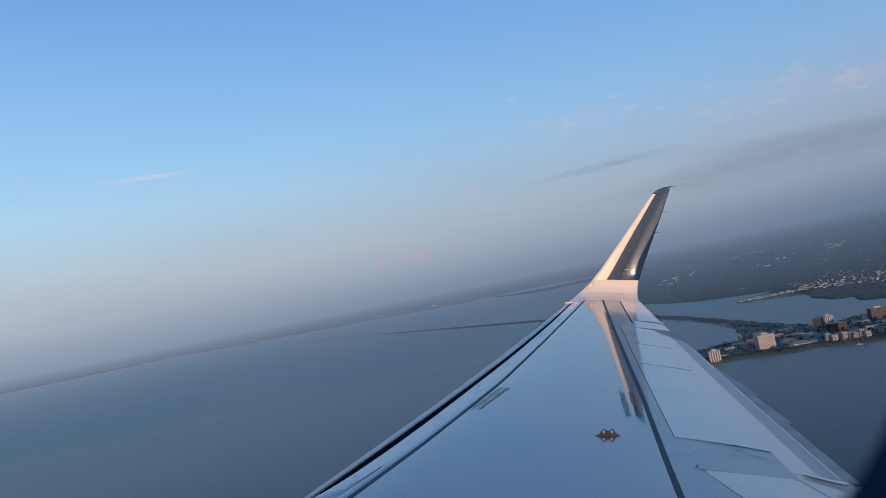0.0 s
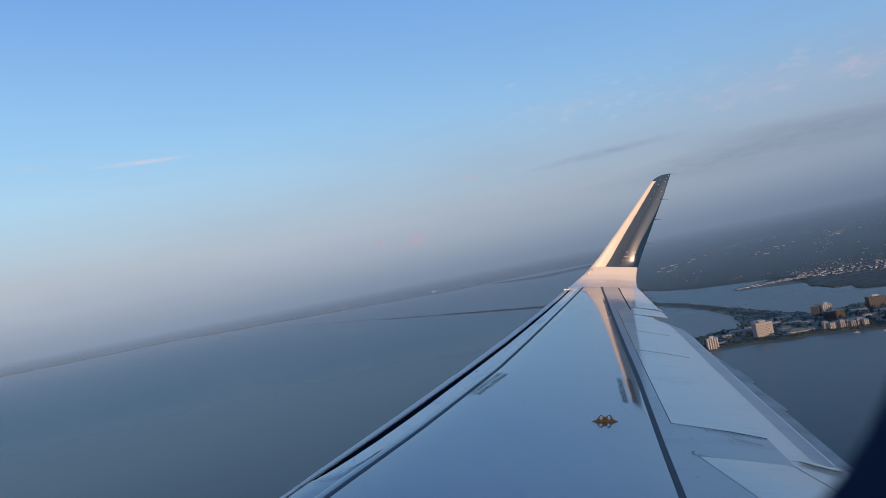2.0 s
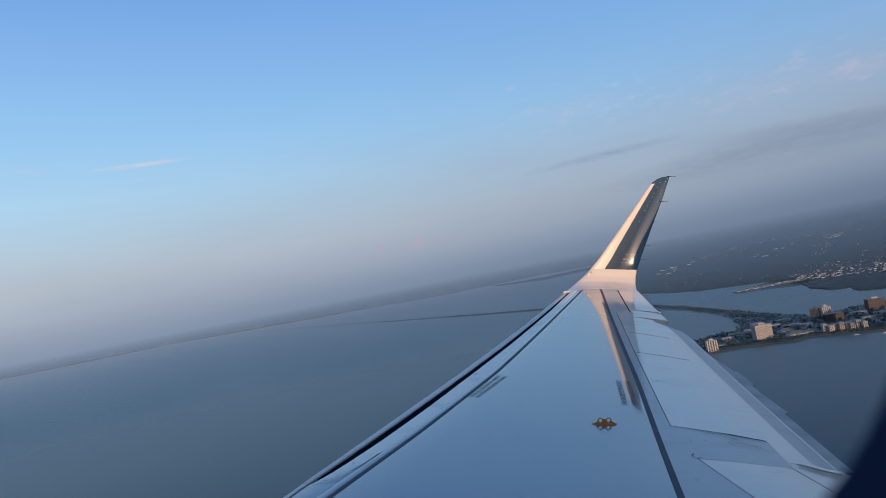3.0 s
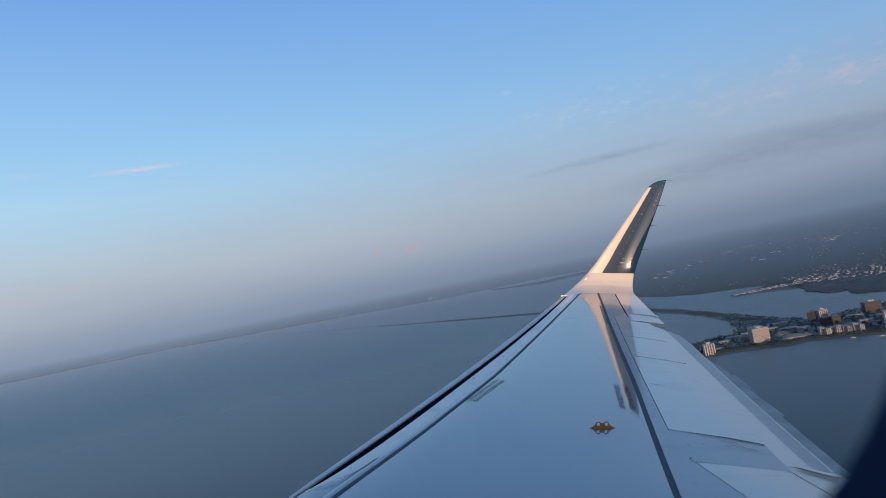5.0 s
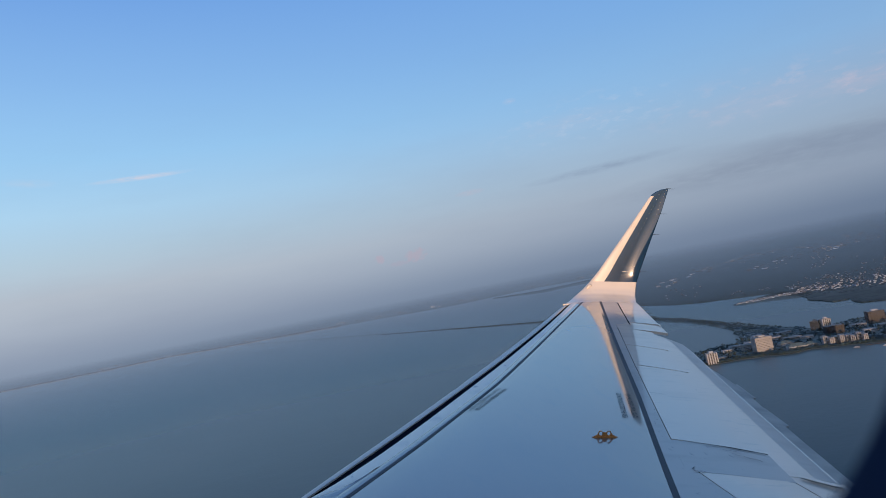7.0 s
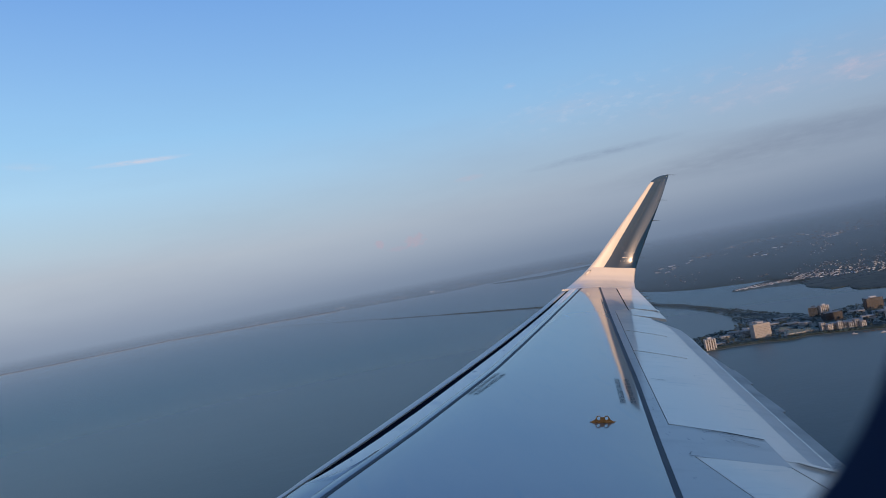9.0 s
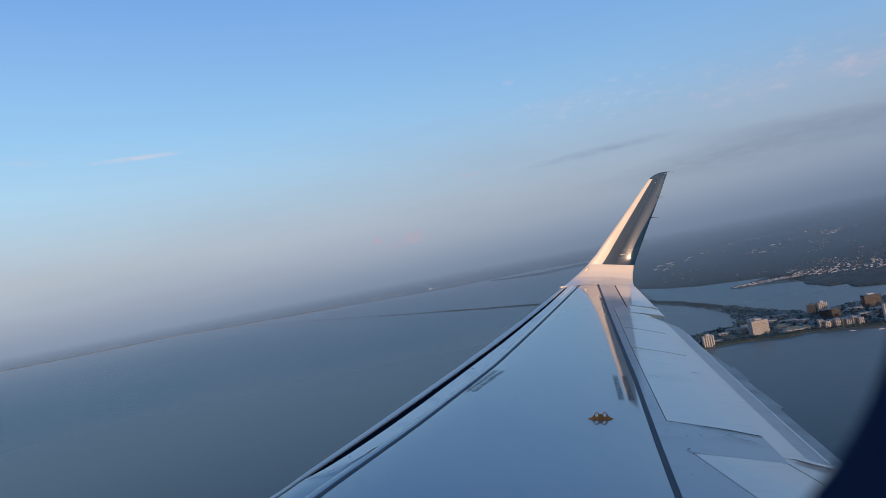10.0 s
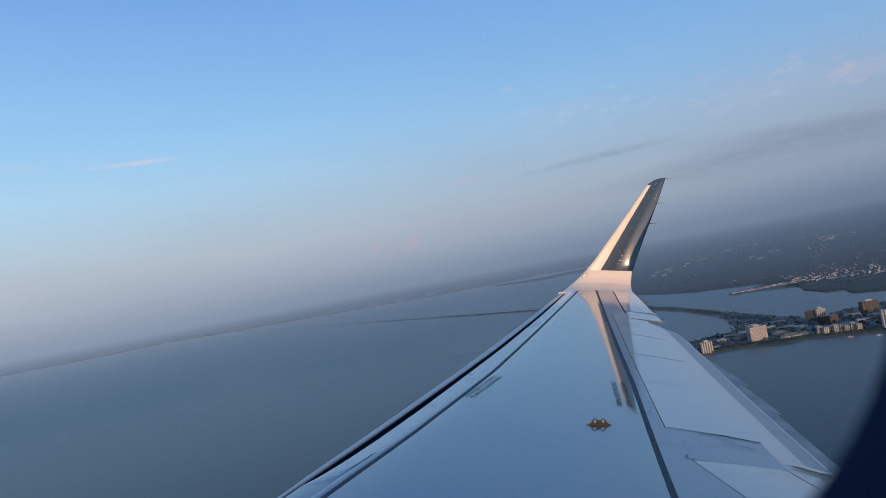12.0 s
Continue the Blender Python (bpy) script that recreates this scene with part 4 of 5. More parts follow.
# trestle bridge that carries the road on
bm = bmesh.new()
deck = [spot(*causeway_at(u), 7.0) for u in np.linspace(0.0, 0.345, 60)]
for (p, k), (q, k2) in zip(deck, deck[1:]):
    side = Vector((p.x, p.y, 0)).normalized()
    vs = [bm.verts.new(v) for v in (p - side * 9 * k, p + side * 9 * k, q + side * 9 * k2, q - side * 9 * k2)]
    lo = [bm.verts.new(v.co - Vector((0, 0, 2.2 * k))) for v in vs]
    for f in ((0, 1, 2, 3), (7, 6, 5, 4), (0, 4, 5, 1), (1, 5, 6, 2), (2, 6, 7, 3), (3, 7, 4, 0)):
        bm.faces.new([(vs + lo)[i] for i in f])
bridge = tagged(new("trestle_bridge"), "long low concrete road bridge across the bay", "bridge")
part("deck", bm, M_asphalt, bridge)
for p, k in deck[::2]:
    bm = bmesh.new()
    add_rod(bm, (p.x, p.y, p.z - 10 * k), (p.x, p.y, p.z - 2 * k), 1.6 * k, 1.6 * k)
    part("pier", bm, M_tan, bridge)


# ---- foliage ----
ICO = bmesh.new()
bmesh.ops.create_icosphere(ICO, subdivisions=1, radius=1.0)
ICO_V = np.array([v.co[:] for v in ICO.verts])
ICO_F = [tuple(v.index for v in f.verts) for f in ICO.faces]
ICO.free()


def clumps(name, places, label, category, mat=M_leaf, seed=1, tall=(0.4, 0.65)):
    """Many ragged leaf clumps in one mesh. places: x, y, z, radius."""
    g = np.random.RandomState(seed)
    V, Fs = [], []
    for x, y, z, r in places:
        v = ICO_V * g.uniform(0.62, 1.25, (len(ICO_V), 1)) * np.array([r, r, r * g.uniform(*tall)])
        Fs += [tuple(i + len(V) * len(ICO_V) for i in f) for f in ICO_F]
        V.append(v + np.array([x, y, z]))
    return tagged(sheet(name, np.concatenate(V).tolist(), Fs, mat), label, category, kind="stuff")


def scatter(poly, n, seed, size, keep=None, lift=2.0):
    r = random.Random(seed)
    xs, ys = [p[0] for p in poly], [p[1] for p in poly]
    out = []
    tries = 0
    while len(out) < n and tries < n * 40:
        tries += 1
        x, y = r.uniform(min(xs), max(xs)), r.uniform(min(ys), max(ys))
        if not inside(x, y, poly) or (keep and not keep(x, y)):
            continue
        d = math.hypot(x, y)
        q = max(0.0, (d - NEAR) / SPAN)
        k = 1.0 if d < NEAR else d * (1 - q) / NEAR
        s = r.uniform(*size) * k
        out.append((x, y, rise(d) + lift * k + s * 0.35, s))
    return out


BUILT = []  # plan of the buildings: x, y, radius


def clear_of_buildings(x, y):
    return all((x - a) ** 2 + (y - b) ** 2 > c * c for a, b, c in BUILT) and noise.noise(Vector((x / 60, y / 60, 3))) > -0.5


def in_sight(x, y):
    return -3 < math.degrees(math.atan2(x, y)) < 52


# ---- buildings on the point ----
def tower(name, label, az, R, w, d, floors, fh, turn, wall, band=0.5, piers=(0, 0), roof=None, cap=True, group="", base=1.4, pier_width=0.9, cap_mat=None):
    """A storeyed building: glazed core, a spandrel ring for each floor, piers, parapet and plant room."""
    p, k = spot(az, R)
    ob = tagged(new(name), label, "building", group)
    ob.matrix_world = pose(p.x, p.y, base, 0, 0, -az + turn)
    BUILT.append((p.x, p.y, 0.62 * max(w, d)))
    hgt = floors * fh
    bm = bmesh.new()
    add_box(bm, (-w / 2 + 0.5, -d / 2 + 0.5, -2), (w / 2 - 0.5, d / 2 - 0.5, hgt))
    part("glazing", bm, M_glass, ob, "dark tinted glazing")
    bm = bmesh.new()
    add_box(bm, (-w / 2, -d / 2, 0), (w / 2, d / 2, fh * band))
    first = part("spandrel", bm, wall, ob)
    for f in range(1, floors + 1):
        s = new("spandrel", first.data)
        s.parent = ob
        s.location = (0, 0, f * fh - (0 if f < floors else fh * band * 0.4))
    for count, span, depth, along in ((piers[0], w, d, 0), (piers[1], d, w, 1)):
        if not count:
            continue
        t = pier_width
        bm = bmesh.new()
        add_box(bm, (-t / 2, -0.35, 0), (t / 2, 0.35, hgt + 0.4))
        data = None
        for i in range(count + 1):
            u = -span / 2 + t / 2 + (span - t) * i / count
            for face in (-1, 1):
                if data is None:
                    q = part("pier", bm, wall, ob)
                    data = q.data
                else:
                    q = new("pier", data)
                    q.parent = ob
                v = face * (depth / 2 - 0.15)
                q.location = (u, v, 0) if along == 0 else (v, u, 0)
                q.rotation_euler = (0, 0, 0 if along == 0 else math.pi / 2)
    top = hgt + fh * band * 0.6
    bm = bmesh.new()
    add_box(bm, (-w / 2 + 0.4, -d / 2 + 0.4, top - 0.5), (w / 2 - 0.4, d / 2 - 0.4, top + 0.05))
    part("roof", bm, roof or M_roof, ob, "flat grey roof")
    if cap:
        bm = bmesh.new()
        add_box(bm, (-w * 0.18, -d * 0.22, top), (w * 0.2, d * 0.2, top + 3.4))
        bmesh.ops.bevel(bm, geom=bm.edges[:], offset=0.3, segments=1, affect="EDGES")
        part("plant_room", bm, cap_mat or wall, ob)
    return ob


def hipped(name, label, az, R, w, d, eave, ridge, turn, wall, roof, group="", bays=6):
    """A low building with a hipped roof and a row of windows."""
    p, k = spot(az, R)
    ob = tagged(new(name), label, "building", group)
    ob.matrix_world = pose(p.x, p.y, 1.6, 0, 0, -az + turn)
    BUILT.append((p.x, p.y, 0.55 * max(w, d)))
    bm = bmesh.new()
    add_box(bm, (-w / 2, -d / 2, -2), (w / 2, d / 2, eave))
    part("wall", bm, wall, ob)
    bm = bmesh.new()
    o = 0.8
    e = [bm.verts.new(v) for v in ((-w / 2 - o, -d / 2 - o, eave), (w / 2 + o, -d / 2 - o, eave), (w / 2 + o, d / 2 + o, eave), (-w / 2 - o, d / 2 + o, eave))]
    t = [bm.verts.new((-w / 2 + d * 0.4, 0, ridge)), bm.verts.new((w / 2 - d * 0.4, 0, ridge))]
    for f in ((e[0], e[1], t[1], t[0]), (e[1], e[2], t[1]), (e[2], e[3], t[0], t[1]), (e[3], e[0], t[0]), (e[3], e[2], e[1], e[0])):
        bm.faces.new(f)
    part("roof", bm, roof, ob)
    bm = bmesh.new()
    add_box(bm, (-w / bays * 0.28, -d / 2 - 0.08, eave * 0.25), (w / bays * 0.28, -d / 2 + 0.1, eave * 0.8))
    data = None
    for i in range(bays):
        if data is None:
            q = part("window", bm, M_glass, ob)
            data = q.data
        else:
            q = new("window", data)
            q.parent = ob
        q.location = (-w / 2 + w * (i + 0.5) / bays, 0, 0)
    return ob


def block(name, label, az, R, w, d, h, turn, wall, roof, group=""):
    """A low flat-roofed building with a parapet and a glazed strip."""
    p, k = spot(az, R)
    ob = tagged(new(name), label, "building", group)
    ob.matrix_world = Matrix.Translation((p.x, p.y, p.z + 1.6 * k)) @ pose(0, 0, 0, 0, 0, -az + turn) @ Matrix.Scale(k, 4)
    BUILT.append((p.x, p.y, 0.55 * max(w, d) * k))
    bm = bmesh.new()
    add_box(bm, (-w / 2, -d / 2, -2), (w / 2, d / 2, h))
    part("wall", bm, wall, ob)
    bm = bmesh.new()
    add_box(bm, (-w / 2 + 0.4, -d / 2 + 0.4, h - 0.2), (w / 2 - 0.4, d / 2 - 0.4, h + 0.1))
    part("roof", bm, roof, ob)
    bm = bmesh.new()
    add_box(bm, (-w * 0.42, -d / 2 - 0.1, h * 0.35), (w * 0.42, -d / 2 + 0.2, h * 0.75))
    part("window", bm, M_glass, ob)
    return ob


tower("office_tower", "cream nine-storey office block with banded windows", 23.1, 1742, 38, 26, 9, 3.6, 22, M_tan, 0.74, (12, 8), pier_width=1.3)
tower("annex", "low cream office annex beside the tower", 22.0, 1782, 22, 20, 4, 3.6, 22, M_tan, 0.55, (5, 4), cap=False)
tower("bay_hotel", "white hotel with tall piers and a stepped top", 19.35, 1664, 23, 17, 7, 3.5, 12, M_pale, 0.14, (4, 3), pier_width=2.2)
tower("point_hotel", "dark glass hotel at the tip of the point", 15.6, 1690, 62, 20, 8, 3.4, -18, M_brown, 0.35, (10, 3))
# dark and pale walls paint the building's shaded and sunlit sides
tower("twin_tower", "twin office block on the point, coloured grey for its shaded side", 26.95, 1975, 20, 20, 6, 3.8, -20, M_shaded_grey, 0.4, (6, 5))
tower("twin_tower", "office block with a stepped top, coloured pale for its sunlit side", 27.6, 1968, 20, 20, 7, 3.8, 20, M_pale, 0.2, (4, 4), pier_width=1.6)
tower("brick_block", "dark brown brick office block", 28.05, 1880, 40, 22, 5, 3.6, 18, M_brown, 0.6, (8, 5), cap=False)
# penthouse coloured pale in place of sunlight on the top
tower("bronze_office", "brown office building with its sunlit top coloured pale", 30.75, 1992, 38, 24, 7, 3.8, 20, M_brown, 0.5, (6, 4), cap_mat=M_pale)
tower("apartment_tower", "tall white apartment tower with vertical piers", 32.2, 1712, 50, 22, 13, 3.1, 10, M_pale, 0.2, (9, 4), pier_width=2.0)
for k in range(3):
    tower("stepped_condominium", "stepped white condominium block", 34.6 + k * 0.95, 1765 - k * 12, 30, 20, 11 - 3 * k, 3.1, 15, M_pale, 0.4, (6, 3), group="stepped condominium", cap=k == 0)
for k in range(8):
    az = 27.3 + 0.36 * k
    tower("waterfront_condominium", "white five-storey waterfront condominium", az, 1722 - (k % 2) * 8, 8.5, 19, 5 if k % 3 else 6, 3.3, (14, 22, 8)[k % 3], M_pale, 0.24, (2, 3), group="waterfront condominiums", cap=False)
    if k < 7:
        # dark material paints the shade in the gaps between the bays
        tower("condominium_link", "recessed wing coloured dark for the shaded gap between the condominiums", az + 0.18, 1729, 6, 14, 5, 3.3, 14, M_brown, 0.2, (1, 2), group="condominium links", cap=False)
hipped("pavilion", "low pavilion with a green hipped roof", 25.4, 1720, 40, 26, 7, 13, 12, M_pale, M_green)
hipped("clubhouse", "low clubhouse with a green hipped roof", 24.75, 1790, 34, 20, 6, 11, 20, M_pale, M_green)
hipped("clubhouse", "low clubhouse with a green hipped roof", 26.5, 1740, 30, 18, 5, 10, 6, M_pale, M_green)
rng = random.Random(11)
for az, R, w, d, h, tn in ((22.4, 1880, 34, 18, 6, 15), (23.9, 1900, 44, 20, 7, 10), (25.2, 1870, 40, 22, 6, 20), (26.2, 1860, 30, 16, 5, 5), (24.5, 1985, 50, 18, 5, 28),
                           (22.9, 1990, 30, 16, 5, 30), (20.6, 1800, 26, 16, 6, 15), (21.2, 1840, 30, 18, 7, 8), (18.2, 1690, 24, 16, 5, 8), (20.1, 1712, 20, 14, 4, 20),
                           (29.3, 1800, 36, 20, 7, 14), (30.3, 1850, 30, 18, 6, 10), (31.2, 1900, 40, 20, 7, 20), (29.6, 1950, 36, 18, 6, 10), (33.2, 1850, 40, 20, 8, 12), (17.2, 1700, 26, 16, 5, 5)):
    block("low_building", "low pale flat-roofed commercial building", az, R, w, d, h, tn, M_pale if rng.random() < 0.6 else M_tan, M_roof, "low buildings on the point")


def strip(name, pts, width, mat, label, up=2.2):
    """A flat road or paved band along points of the plan."""
    bm = bmesh.new()
    row = []
    P = [spot(a, R, up)[0] for a, R in pts]
    for i, p in enumerate(P):
        t = (P[min(i + 1, len(P) - 1)] - P[max(i - 1, 0)])
        n = Vector((-t.y, t.x, 0)).normalized() * width / 2
        row.append((bm.verts.new(p - n), bm.verts.new(p + n), bm.verts.new(p - n - Vector((0, 0, 1.5))), bm.verts.new(p + n - Vector((0, 0, 1.5)))))
    for a, b in zip(row, row[1:]):
        bm.faces.new((a[0], b[0], b[1], a[1])), bm.faces.new((a[0], a[2], b[2], b[0])), bm.faces.new((a[1], b[1], b[3], a[3]))
    return tagged(part(name, bm, mat), label, name.replace("_", " "), kind="structure")


strip("road", [(15.6, 2985), (17.9, 2690), (19.7, 2490), (21.6, 2280), (23.4, 2130), (25.2, 2010), (27.0, 1900), (29.0, 1800), (31.0, 1735), (34.0, 1700), (38, 1690), (50, 1680)], 17, M_asphalt, "grey causeway road along the point", 3.4)
strip("parking_lot", [(21.9, 2050), (22.8, 2040), (23.8, 2020)], 60, M_asphalt, "grey paved parking lot", 3.3)
strip("parking_lot", [(23.3, 1840), (24.4, 1840), (25.4, 1830)], 50, M_asphalt, "grey paved parking lot", 3.3)
strip("beach", [(18.4, 2640), (19.4, 2475), (20.4, 2330), (21.0, 2250)], 16, M_sand, "pale strip of sand by the causeway", 2.0)


# parked cars on the lots and along the road
def car_kind(mat):
    ob = tagged(new("parked_car"), "small parked car on the point", "car", "parked cars")
    bm = bmesh.new()
    add_box(bm, (-2.2, -0.9, 0.35), (2.2, 0.9, 0.95))
    bmesh.ops.bevel(bm, geom=bm.edges[:], offset=0.15, segments=1, affect="EDGES")
    part("body", bm, mat, ob)
    bm = bmesh.new()
    vs = add_box(bm, (-1.3, -0.8, 0.95), (1.1, 0.8, 1.5))
    for v in vs:
        if v.co.z > 1.2:
            v.co.x *= 0.75
            v.co.y *= 0.85
    part("cabin", bm, M_glass, ob, "dark glazed cabin")
    for x in (-1.4, 1.4):
        for y in (-0.85, 0.85):
            bm = bmesh.new()
            add_rod(bm, (x, y - 0.1, 0.32), (x, y + 0.1, 0.32), 0.32, 0.32, 8)
            part("wheel", bm, M_wick, ob)
    return ob


M_car_white = material("white_car_paint", (0.62, 0.62, 0.62), 0.3, coat=0.6, spots=[(2.0, (0.55, 0.55, 0.55), 0.5, 0.7, (1, 1, 1))], haze=1.0)
M_car_dark = material("dark_car_paint", (0.05, 0.055, 0.065), 0.3, coat=0.6, spots=[(2.0, (0.04, 0.045, 0.05), 0.5, 0.7, (1, 1, 1))], haze=1.0)
car_kinds = [car_kind(M_car_white), car_kind(M_car_dark)]
rng = random.Random(51)
car_places = [(21.95 + 1.8 * rng.random(), 2020 + rng.choice((-18, -6, 6, 18)) + rng.uniform(-2, 2), 3.3) for _ in range(34)]
car_places += [(23.4 + 1.9 * rng.random(), 1836 + rng.choice((-16, -5, 6, 17)) + rng.uniform(-2, 2), 3.3) for _ in range(34)]
for i, (az, R, z) in enumerate(car_places):
    p, k = spot(az, R)
    m = pose(p.x, p.y, z, 0, 0, -az + rng.choice((0, 90, 180)) + rng.uniform(-6, 6))
    if i < 2:
        car_kinds[i].matrix_world = m
    else:
        made = copy_thing(car_kinds[0 if rng.random() < 0.6 else 1], m)
# docks and boats
for az, R, ln in ((30.4, 1668, 36),):
    p, k = spot(az, R)
    dock = tagged(new("dock"), "small wooden dock on the water", "dock")
    dock.matrix_world = pose(p.x, p.y, 0, 0, 0, -az + 8)
    bm = bmesh.new()
    add_box(bm, (-ln / 2, -2, 1.0), (ln / 2, 2, 1.5))
    part("deck", bm, M_bark, dock)
    for i in range(5):
        bm = bmesh.new()
        add_rod(bm, (-ln / 2 + ln * i / 4, -1.6, -1), (-ln / 2 + ln * i / 4, -1.6, 2.2), 0.3, 0.3)
        part("pile", bm, M_bark, dock)
for az, R, tn in ((31.0, 1640, 20), (29.2, 1655, -10), (18.9, 1618, 5)):
    p, k = spot(az, R)
    boat = tagged(new("motorboat"), "white motorboat moored by the shore", "boat")
    boat.matrix_world = pose(p.x, p.y, 0, 0, 0, -az + tn)
    bm = bmesh.new()
    rows_ = [(-5, 1.4, 1.2), (-2, 1.7, 1.2), (2, 1.5, 1.35), (4.5, 0.7, 1.6), (5.8, 0.05, 1.8)]
    rr = [[bm.verts.new((x, -b, t)), bm.verts.new((x, -b * 0.6, -0.3)), bm.verts.new((x, b * 0.6, -0.3)), bm.verts.new((x, b, t))] for x, b, t in rows_]
    for a, b in zip(rr, rr[1:]):
        for i in range(3):
            bm.faces.new((a[i], a[i + 1], b[i + 1], b[i]))
        bm.faces.new((a[3], a[0], b[0], b[3]))
    bm.faces.new(rr[0])
    part("hull", bm, M_pale, boat)
    bm = bmesh.new()
    add_box(bm, (-2, -1.1, 1.2), (1.6, 1.1, 2.9))
    bmesh.ops.bevel(bm, geom=bm.edges[:], offset=0.3, segments=2, affect="EDGES")
    part("cabin", bm, M_pale, boat)


# ---- houses on the spit and the mainland ----
def house_kind(w, d, eave, ridge):
    ob = tagged(new("house"), "pale waterfront house with a tiled roof", "house", "houses on the far shore")
    bm = bmesh.new()
    add_box(bm, (-w / 2, -d / 2, -2), (w / 2, d / 2, eave))
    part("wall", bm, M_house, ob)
    bm = bmesh.new()
    e = [bm.verts.new(v) for v in ((-w / 2 - 0.6, -d / 2 - 0.6, eave), (w / 2 + 0.6, -d / 2 - 0.6, eave), (w / 2 + 0.6, d / 2 + 0.6, eave), (-w / 2 - 0.6, d / 2 + 0.6, eave))]
    t = [bm.verts.new((-w / 2 + d * 0.4, 0, ridge)), bm.verts.new((w / 2 - d * 0.4, 0, ridge))]
    for f in ((e[0], e[1], t[1], t[0]), (e[1], e[2], t[1]), (e[2], e[3], t[0], t[1]), (e[3], e[0], t[0]), (e[3], e[2], e[1], e[0])):
        bm.faces.new(f)
    part("roof", bm, M_tile, ob)
    return ob


def set_on(az, R, turn, size=1.0):
    p, k = spot(az, R, 2.0)
    return Matrix.Translation(p) @ pose(0, 0, 0, 0, 0, turn) @ Matrix.Scale(k * size, 4)


kinds = [house_kind(16, 11, 6, 9.5), house_kind(20, 12, 5, 8.5), house_kind(14, 10, 7, 10)]
rng = random.Random(21)
house_places = []
for i in range(96):
    u = i / 95
    az = 21.95 + 4.6 * u
    R = float(np.interp(az, [21.8, 23.6, 25.2, 26.8], [2985, 3010, 3050, 3060])) + rng.uniform(-14, 14) + (i % 2) * 42 * min(1, u * 3)
    house_places.append((az + rng.uniform(-0.05, 0.05), R))
for i in range(200):
    az = 26.2 + 8.5 * rng.random() ** 1.1
    house_places.append((az, 3060 - 22 * (az - 26) + abs(rng.gauss(0, 1)) * 260 * (0.5 + (az - 26) / 8)))
for i, (az, R) in enumerate(house_places):
    m = set_on(az, R, rng.uniform(-60, 60), rng.uniform(0.30, 0.52))
    if i < 3:
        kinds[i].matrix_world = m
    else:
        src = kinds[i % 3]
        made = copy_thing(src, m)
        made.matrix_world = m


def sheds(name, places, label, mat):
    """Far roofs, too small to tell apart, joined. places: azimuth, distance, width, depth, height, turn."""
    V, Fs = [], []
    for az, R, w, d, h, tn in places:
        p, k = spot(az, R, 1.0)
        p.z += 1.2  # clear of the uneven ground
        m = Matrix.Translation(p) @ pose(0, 0, 0, 0, 0, -az + tn) @ Matrix.Scale(k, 4)
        n = len(V)
        for z in (-4, h):
            for y in (-d / 2, d / 2):
                for x in (-w / 2, w / 2):
                    V.append((m @ Vector((x, y, z)))[:])
        Fs += [tuple(n + i for i in f) for f in ((4, 5, 7, 6), (0, 1, 5, 4), (2, 6, 7, 3), (0, 4, 6, 2), (1, 3, 7, 5))]
    return tagged(sheet(name, V, Fs, mat), label, "buildings", kind="stuff")


rng = random.Random(31)
pl = []
# very low walls, so little of their warm sunlit sides shows
for i in range(4200):
    az = 16 + 30 * rng.random() ** 0.6
    R = 3500 * math.exp(rng.random() ** 1.2 * 1.5)
    if noise.noise(Vector((az * 0.55, math.log(R) * 4.0, 1))) < 0.12 + 0.1 * rng.random():
        continue
    pl.append((az, R, rng.uniform(2.5, 6.5), rng.uniform(7, 14), rng.uniform(0.2, 0.6), rng.uniform(-50, 50)))
# a dense quarter behind the spit, thinning out inland
for i in range(800):
    az = 25.5 + 15 * rng.random() ** 1.2
    R = 3080 - 22 * (az - 26) + abs(rng.gauss(0, 1)) * 420 * (0.4 + (az - 25) / 8)
    if noise.noise(Vector((az * 1.4, R / 260, 5))) > -0.12:
        pl.append((az, R, rng.uniform(2.2, 4.5), rng.uniform(4, 8), rng.uniform(0.2, 0.9), rng.uniform(-50, 50)))
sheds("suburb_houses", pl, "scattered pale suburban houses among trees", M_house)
pl = []
for az, R in ((19.9, 6900), (20.3, 7300), (22.6, 8200), (23.6, 8600), (25.0, 8800), (27.4, 8300), (28.6, 7400), (29.2, 7000), (31.0, 7600), (33.5, 6200), (18.2, 6000), (17.0, 5600), (26.1, 6300), (24.0, 5600), (30.2, 9500)):
    for k in range(9):
        pl.append((az + rng.uniform(-0.9, 0.9), R * rng.uniform(0.93, 1.07), rng.uniform(8, 42), rng.uniform(12, 45), 0.25, rng.uniform(-15, 25)))
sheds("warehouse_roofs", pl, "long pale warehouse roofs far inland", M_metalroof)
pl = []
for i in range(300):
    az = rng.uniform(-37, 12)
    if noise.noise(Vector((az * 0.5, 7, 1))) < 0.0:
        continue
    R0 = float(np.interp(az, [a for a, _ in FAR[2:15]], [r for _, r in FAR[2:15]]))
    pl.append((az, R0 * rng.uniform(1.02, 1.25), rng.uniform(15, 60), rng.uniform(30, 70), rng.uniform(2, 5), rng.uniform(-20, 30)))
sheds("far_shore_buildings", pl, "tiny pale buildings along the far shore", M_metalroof)


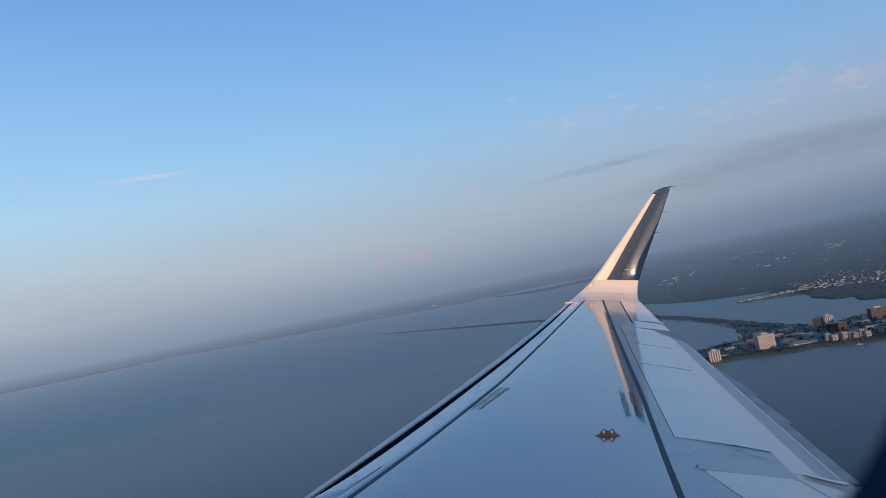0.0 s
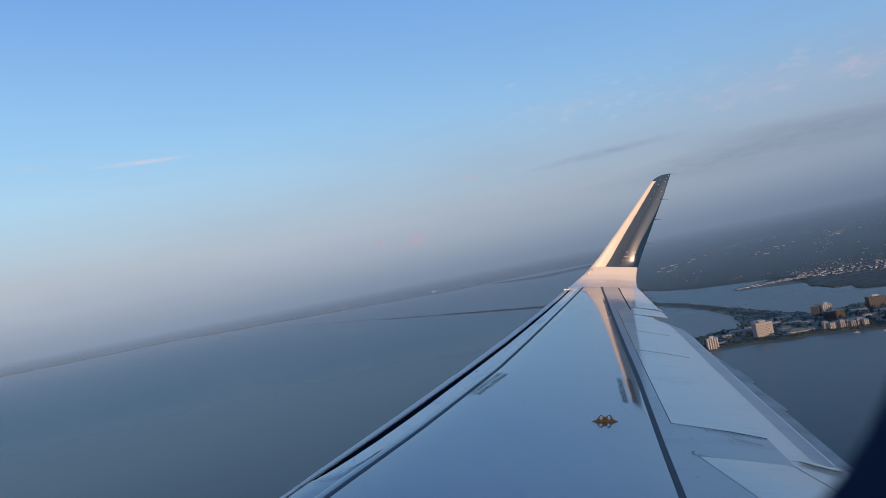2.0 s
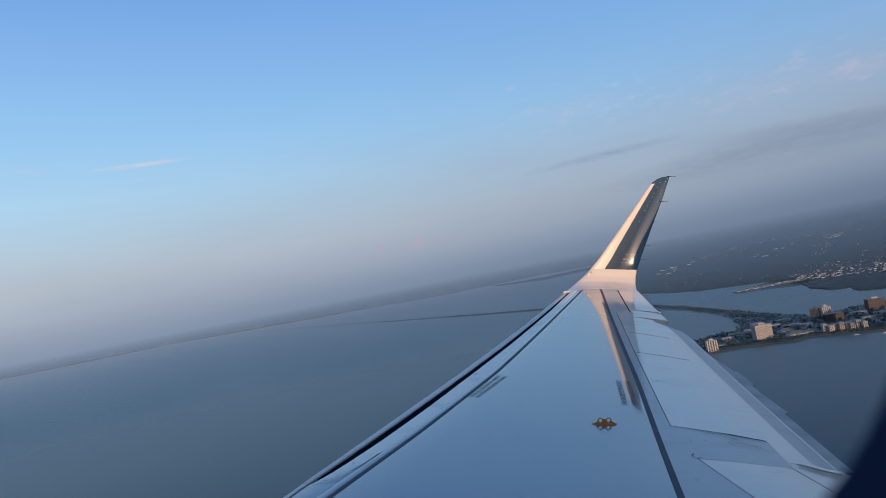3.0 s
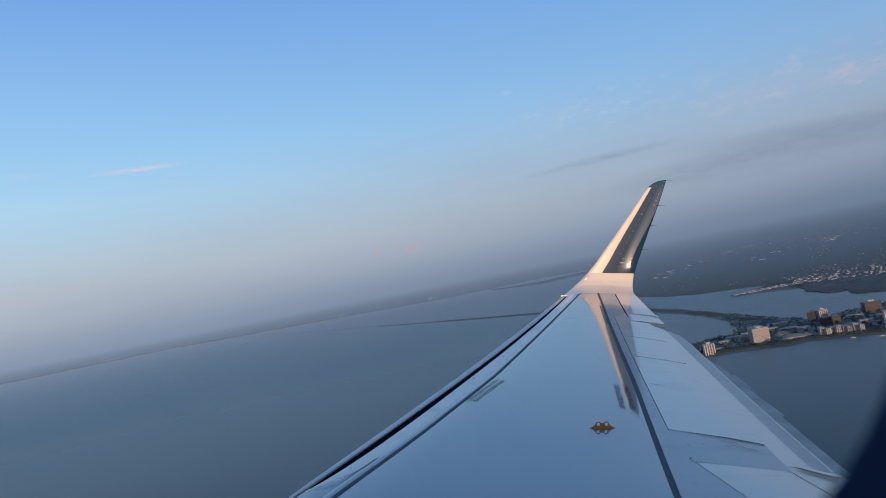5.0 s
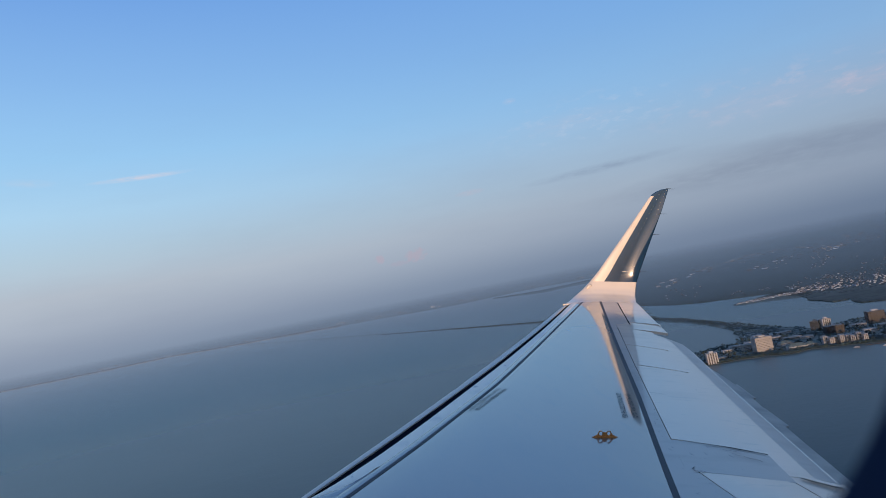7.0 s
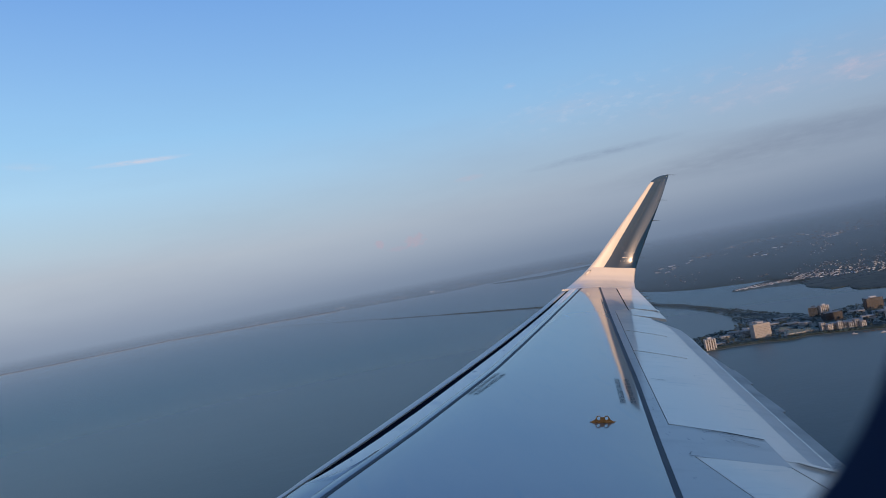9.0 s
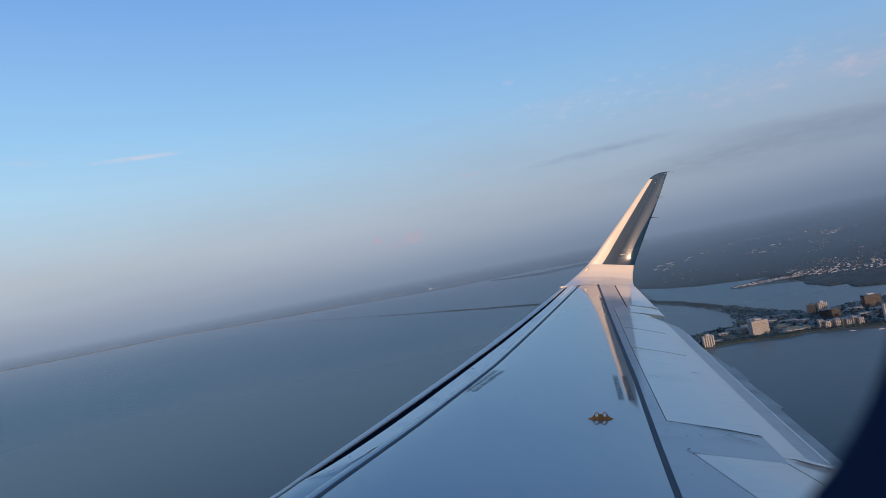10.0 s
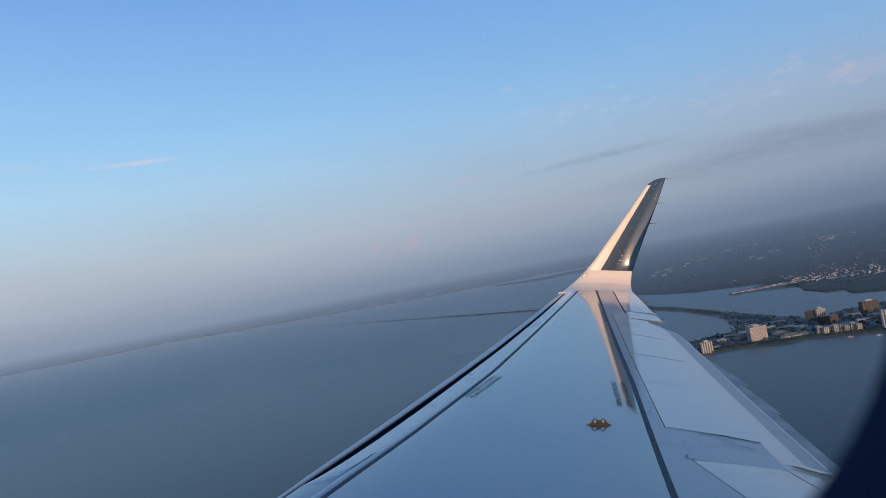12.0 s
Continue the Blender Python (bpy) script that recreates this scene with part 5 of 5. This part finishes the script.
# ---- trees ----
def tree_kind(seed):
    r = random.Random(seed)
    ob = tagged(new("tree"), "broad dark green tree on the point", "tree", "trees on the point")
    bm = bmesh.new()
    add_rod(bm, (0, 0, -1), (0.2, 0.1, 4.0), 0.38, 0.22, 7)
    for k in range(4):
        a = k * 1.6 + r.random()
        add_rod(bm, (0.15, 0.1, 3.0 + 0.3 * k), (2.2 * math.cos(a), 2.2 * math.sin(a), 5.4 + 0.5 * k), 0.17, 0.06, 5)
    part("trunk", bm, M_bark, ob)
    V, Fs = [], []
    for k in range(13):
        a, q = r.random() * math.tau, math.sqrt(r.random()) * 3.4
        c = np.array((q * math.cos(a), q * math.sin(a), r.uniform(3.8, 7.8) - q * 0.4))
        v = ICO_V * np.array([[r.uniform(0.55, 1.3)] for _ in ICO_V]) * r.uniform(0.9, 1.7)
        Fs += [tuple(i + len(V) * len(ICO_V) for i in f) for f in ICO_F]
        V.append(v + c)
    sheet("crown", np.concatenate(V).tolist(), Fs, M_leaf, ob)
    return ob


tree_kinds = [tree_kind(s) for s in (1, 2, 3)]
rng = random.Random(41)
shore = scatter(point_plan, 190, 43, (0.8, 1.35), lambda x, y: 15 < math.degrees(math.atan2(x, y)) < 36 and math.hypot(x, y) < 1960 and clear_of_buildings(x, y))
for i, (x, y, z, s) in enumerate(shore):
    m = pose(x, y, 1.8, 0, 0, rng.uniform(0, 360)) @ Matrix.Scale(s, 4)
    if i < 3:
        tree_kinds[i].matrix_world = m
    else:
        made = copy_thing(tree_kinds[i % 3], m)
        made.matrix_world = m
clumps("point_woodland", scatter(point_plan, 6500, 44, (1.8, 4.0), lambda x, y: in_sight(x, y) and clear_of_buildings(x, y)), "dark green scrub and trees on the point", "trees", seed=2)
clumps("causeway_scrub", [(p.x, p.y, p.z + s * k * 0.3, s * k) for p, k, s in
       ((*spot(a + rng.uniform(-0.1, 0.1), R + rng.uniform(-26, 26), 2.0), rng.uniform(1.8, 3.6)) for a, R in (causeway_at(0.55 + 0.45 * rng.random()) for _ in range(1100)))], "dark scrub along the causeway", "trees", M_wood, seed=3)


def near_shore(x, y):
    k = 1 - 70 / math.hypot(x, y)
    return in_sight(x, y) and math.hypot(x, y) < 4000 and not inside(x * k, y * k, main_plan)


clumps("mainland_woodland", scatter([p for p in main_plan if math.hypot(*p) < 4300], 1800, 45, (2.6, 5.0), near_shore, 0.0), "dark mangrove and woodland on the mainland", "trees", M_wood, seed=4, tall=(0.10, 0.20))
clumps("spit_trees", scatter(spit_plan, 260, 46, (2.2, 3.6)), "small dark trees between the houses on the spit", "trees", seed=5)

belt = []
for _ in range(1500):
    u = rng.random() * 11
    i = int(u)
    (a0, r0), (a1, r1) = POINT[i], POINT[i + 1]
    a, R = a0 + (a1 - a0) * (u - i), r0 + (r1 - r0) * (u - i) + 4 + 26 * rng.random() ** 1.5
    p, k = spot(a, R, 2.0)
    if all((p.x - x) ** 2 + (p.y - y) ** 2 > (0.75 * c) ** 2 for x, y, c in BUILT):
        s = rng.uniform(2.2, 4.6)
        belt.append((p.x, p.y, p.z + s * 0.4, s))
clumps("shore_trees", belt, "dark trees crowding the point's shore", "trees", seed=6, tall=(0.5, 0.95))
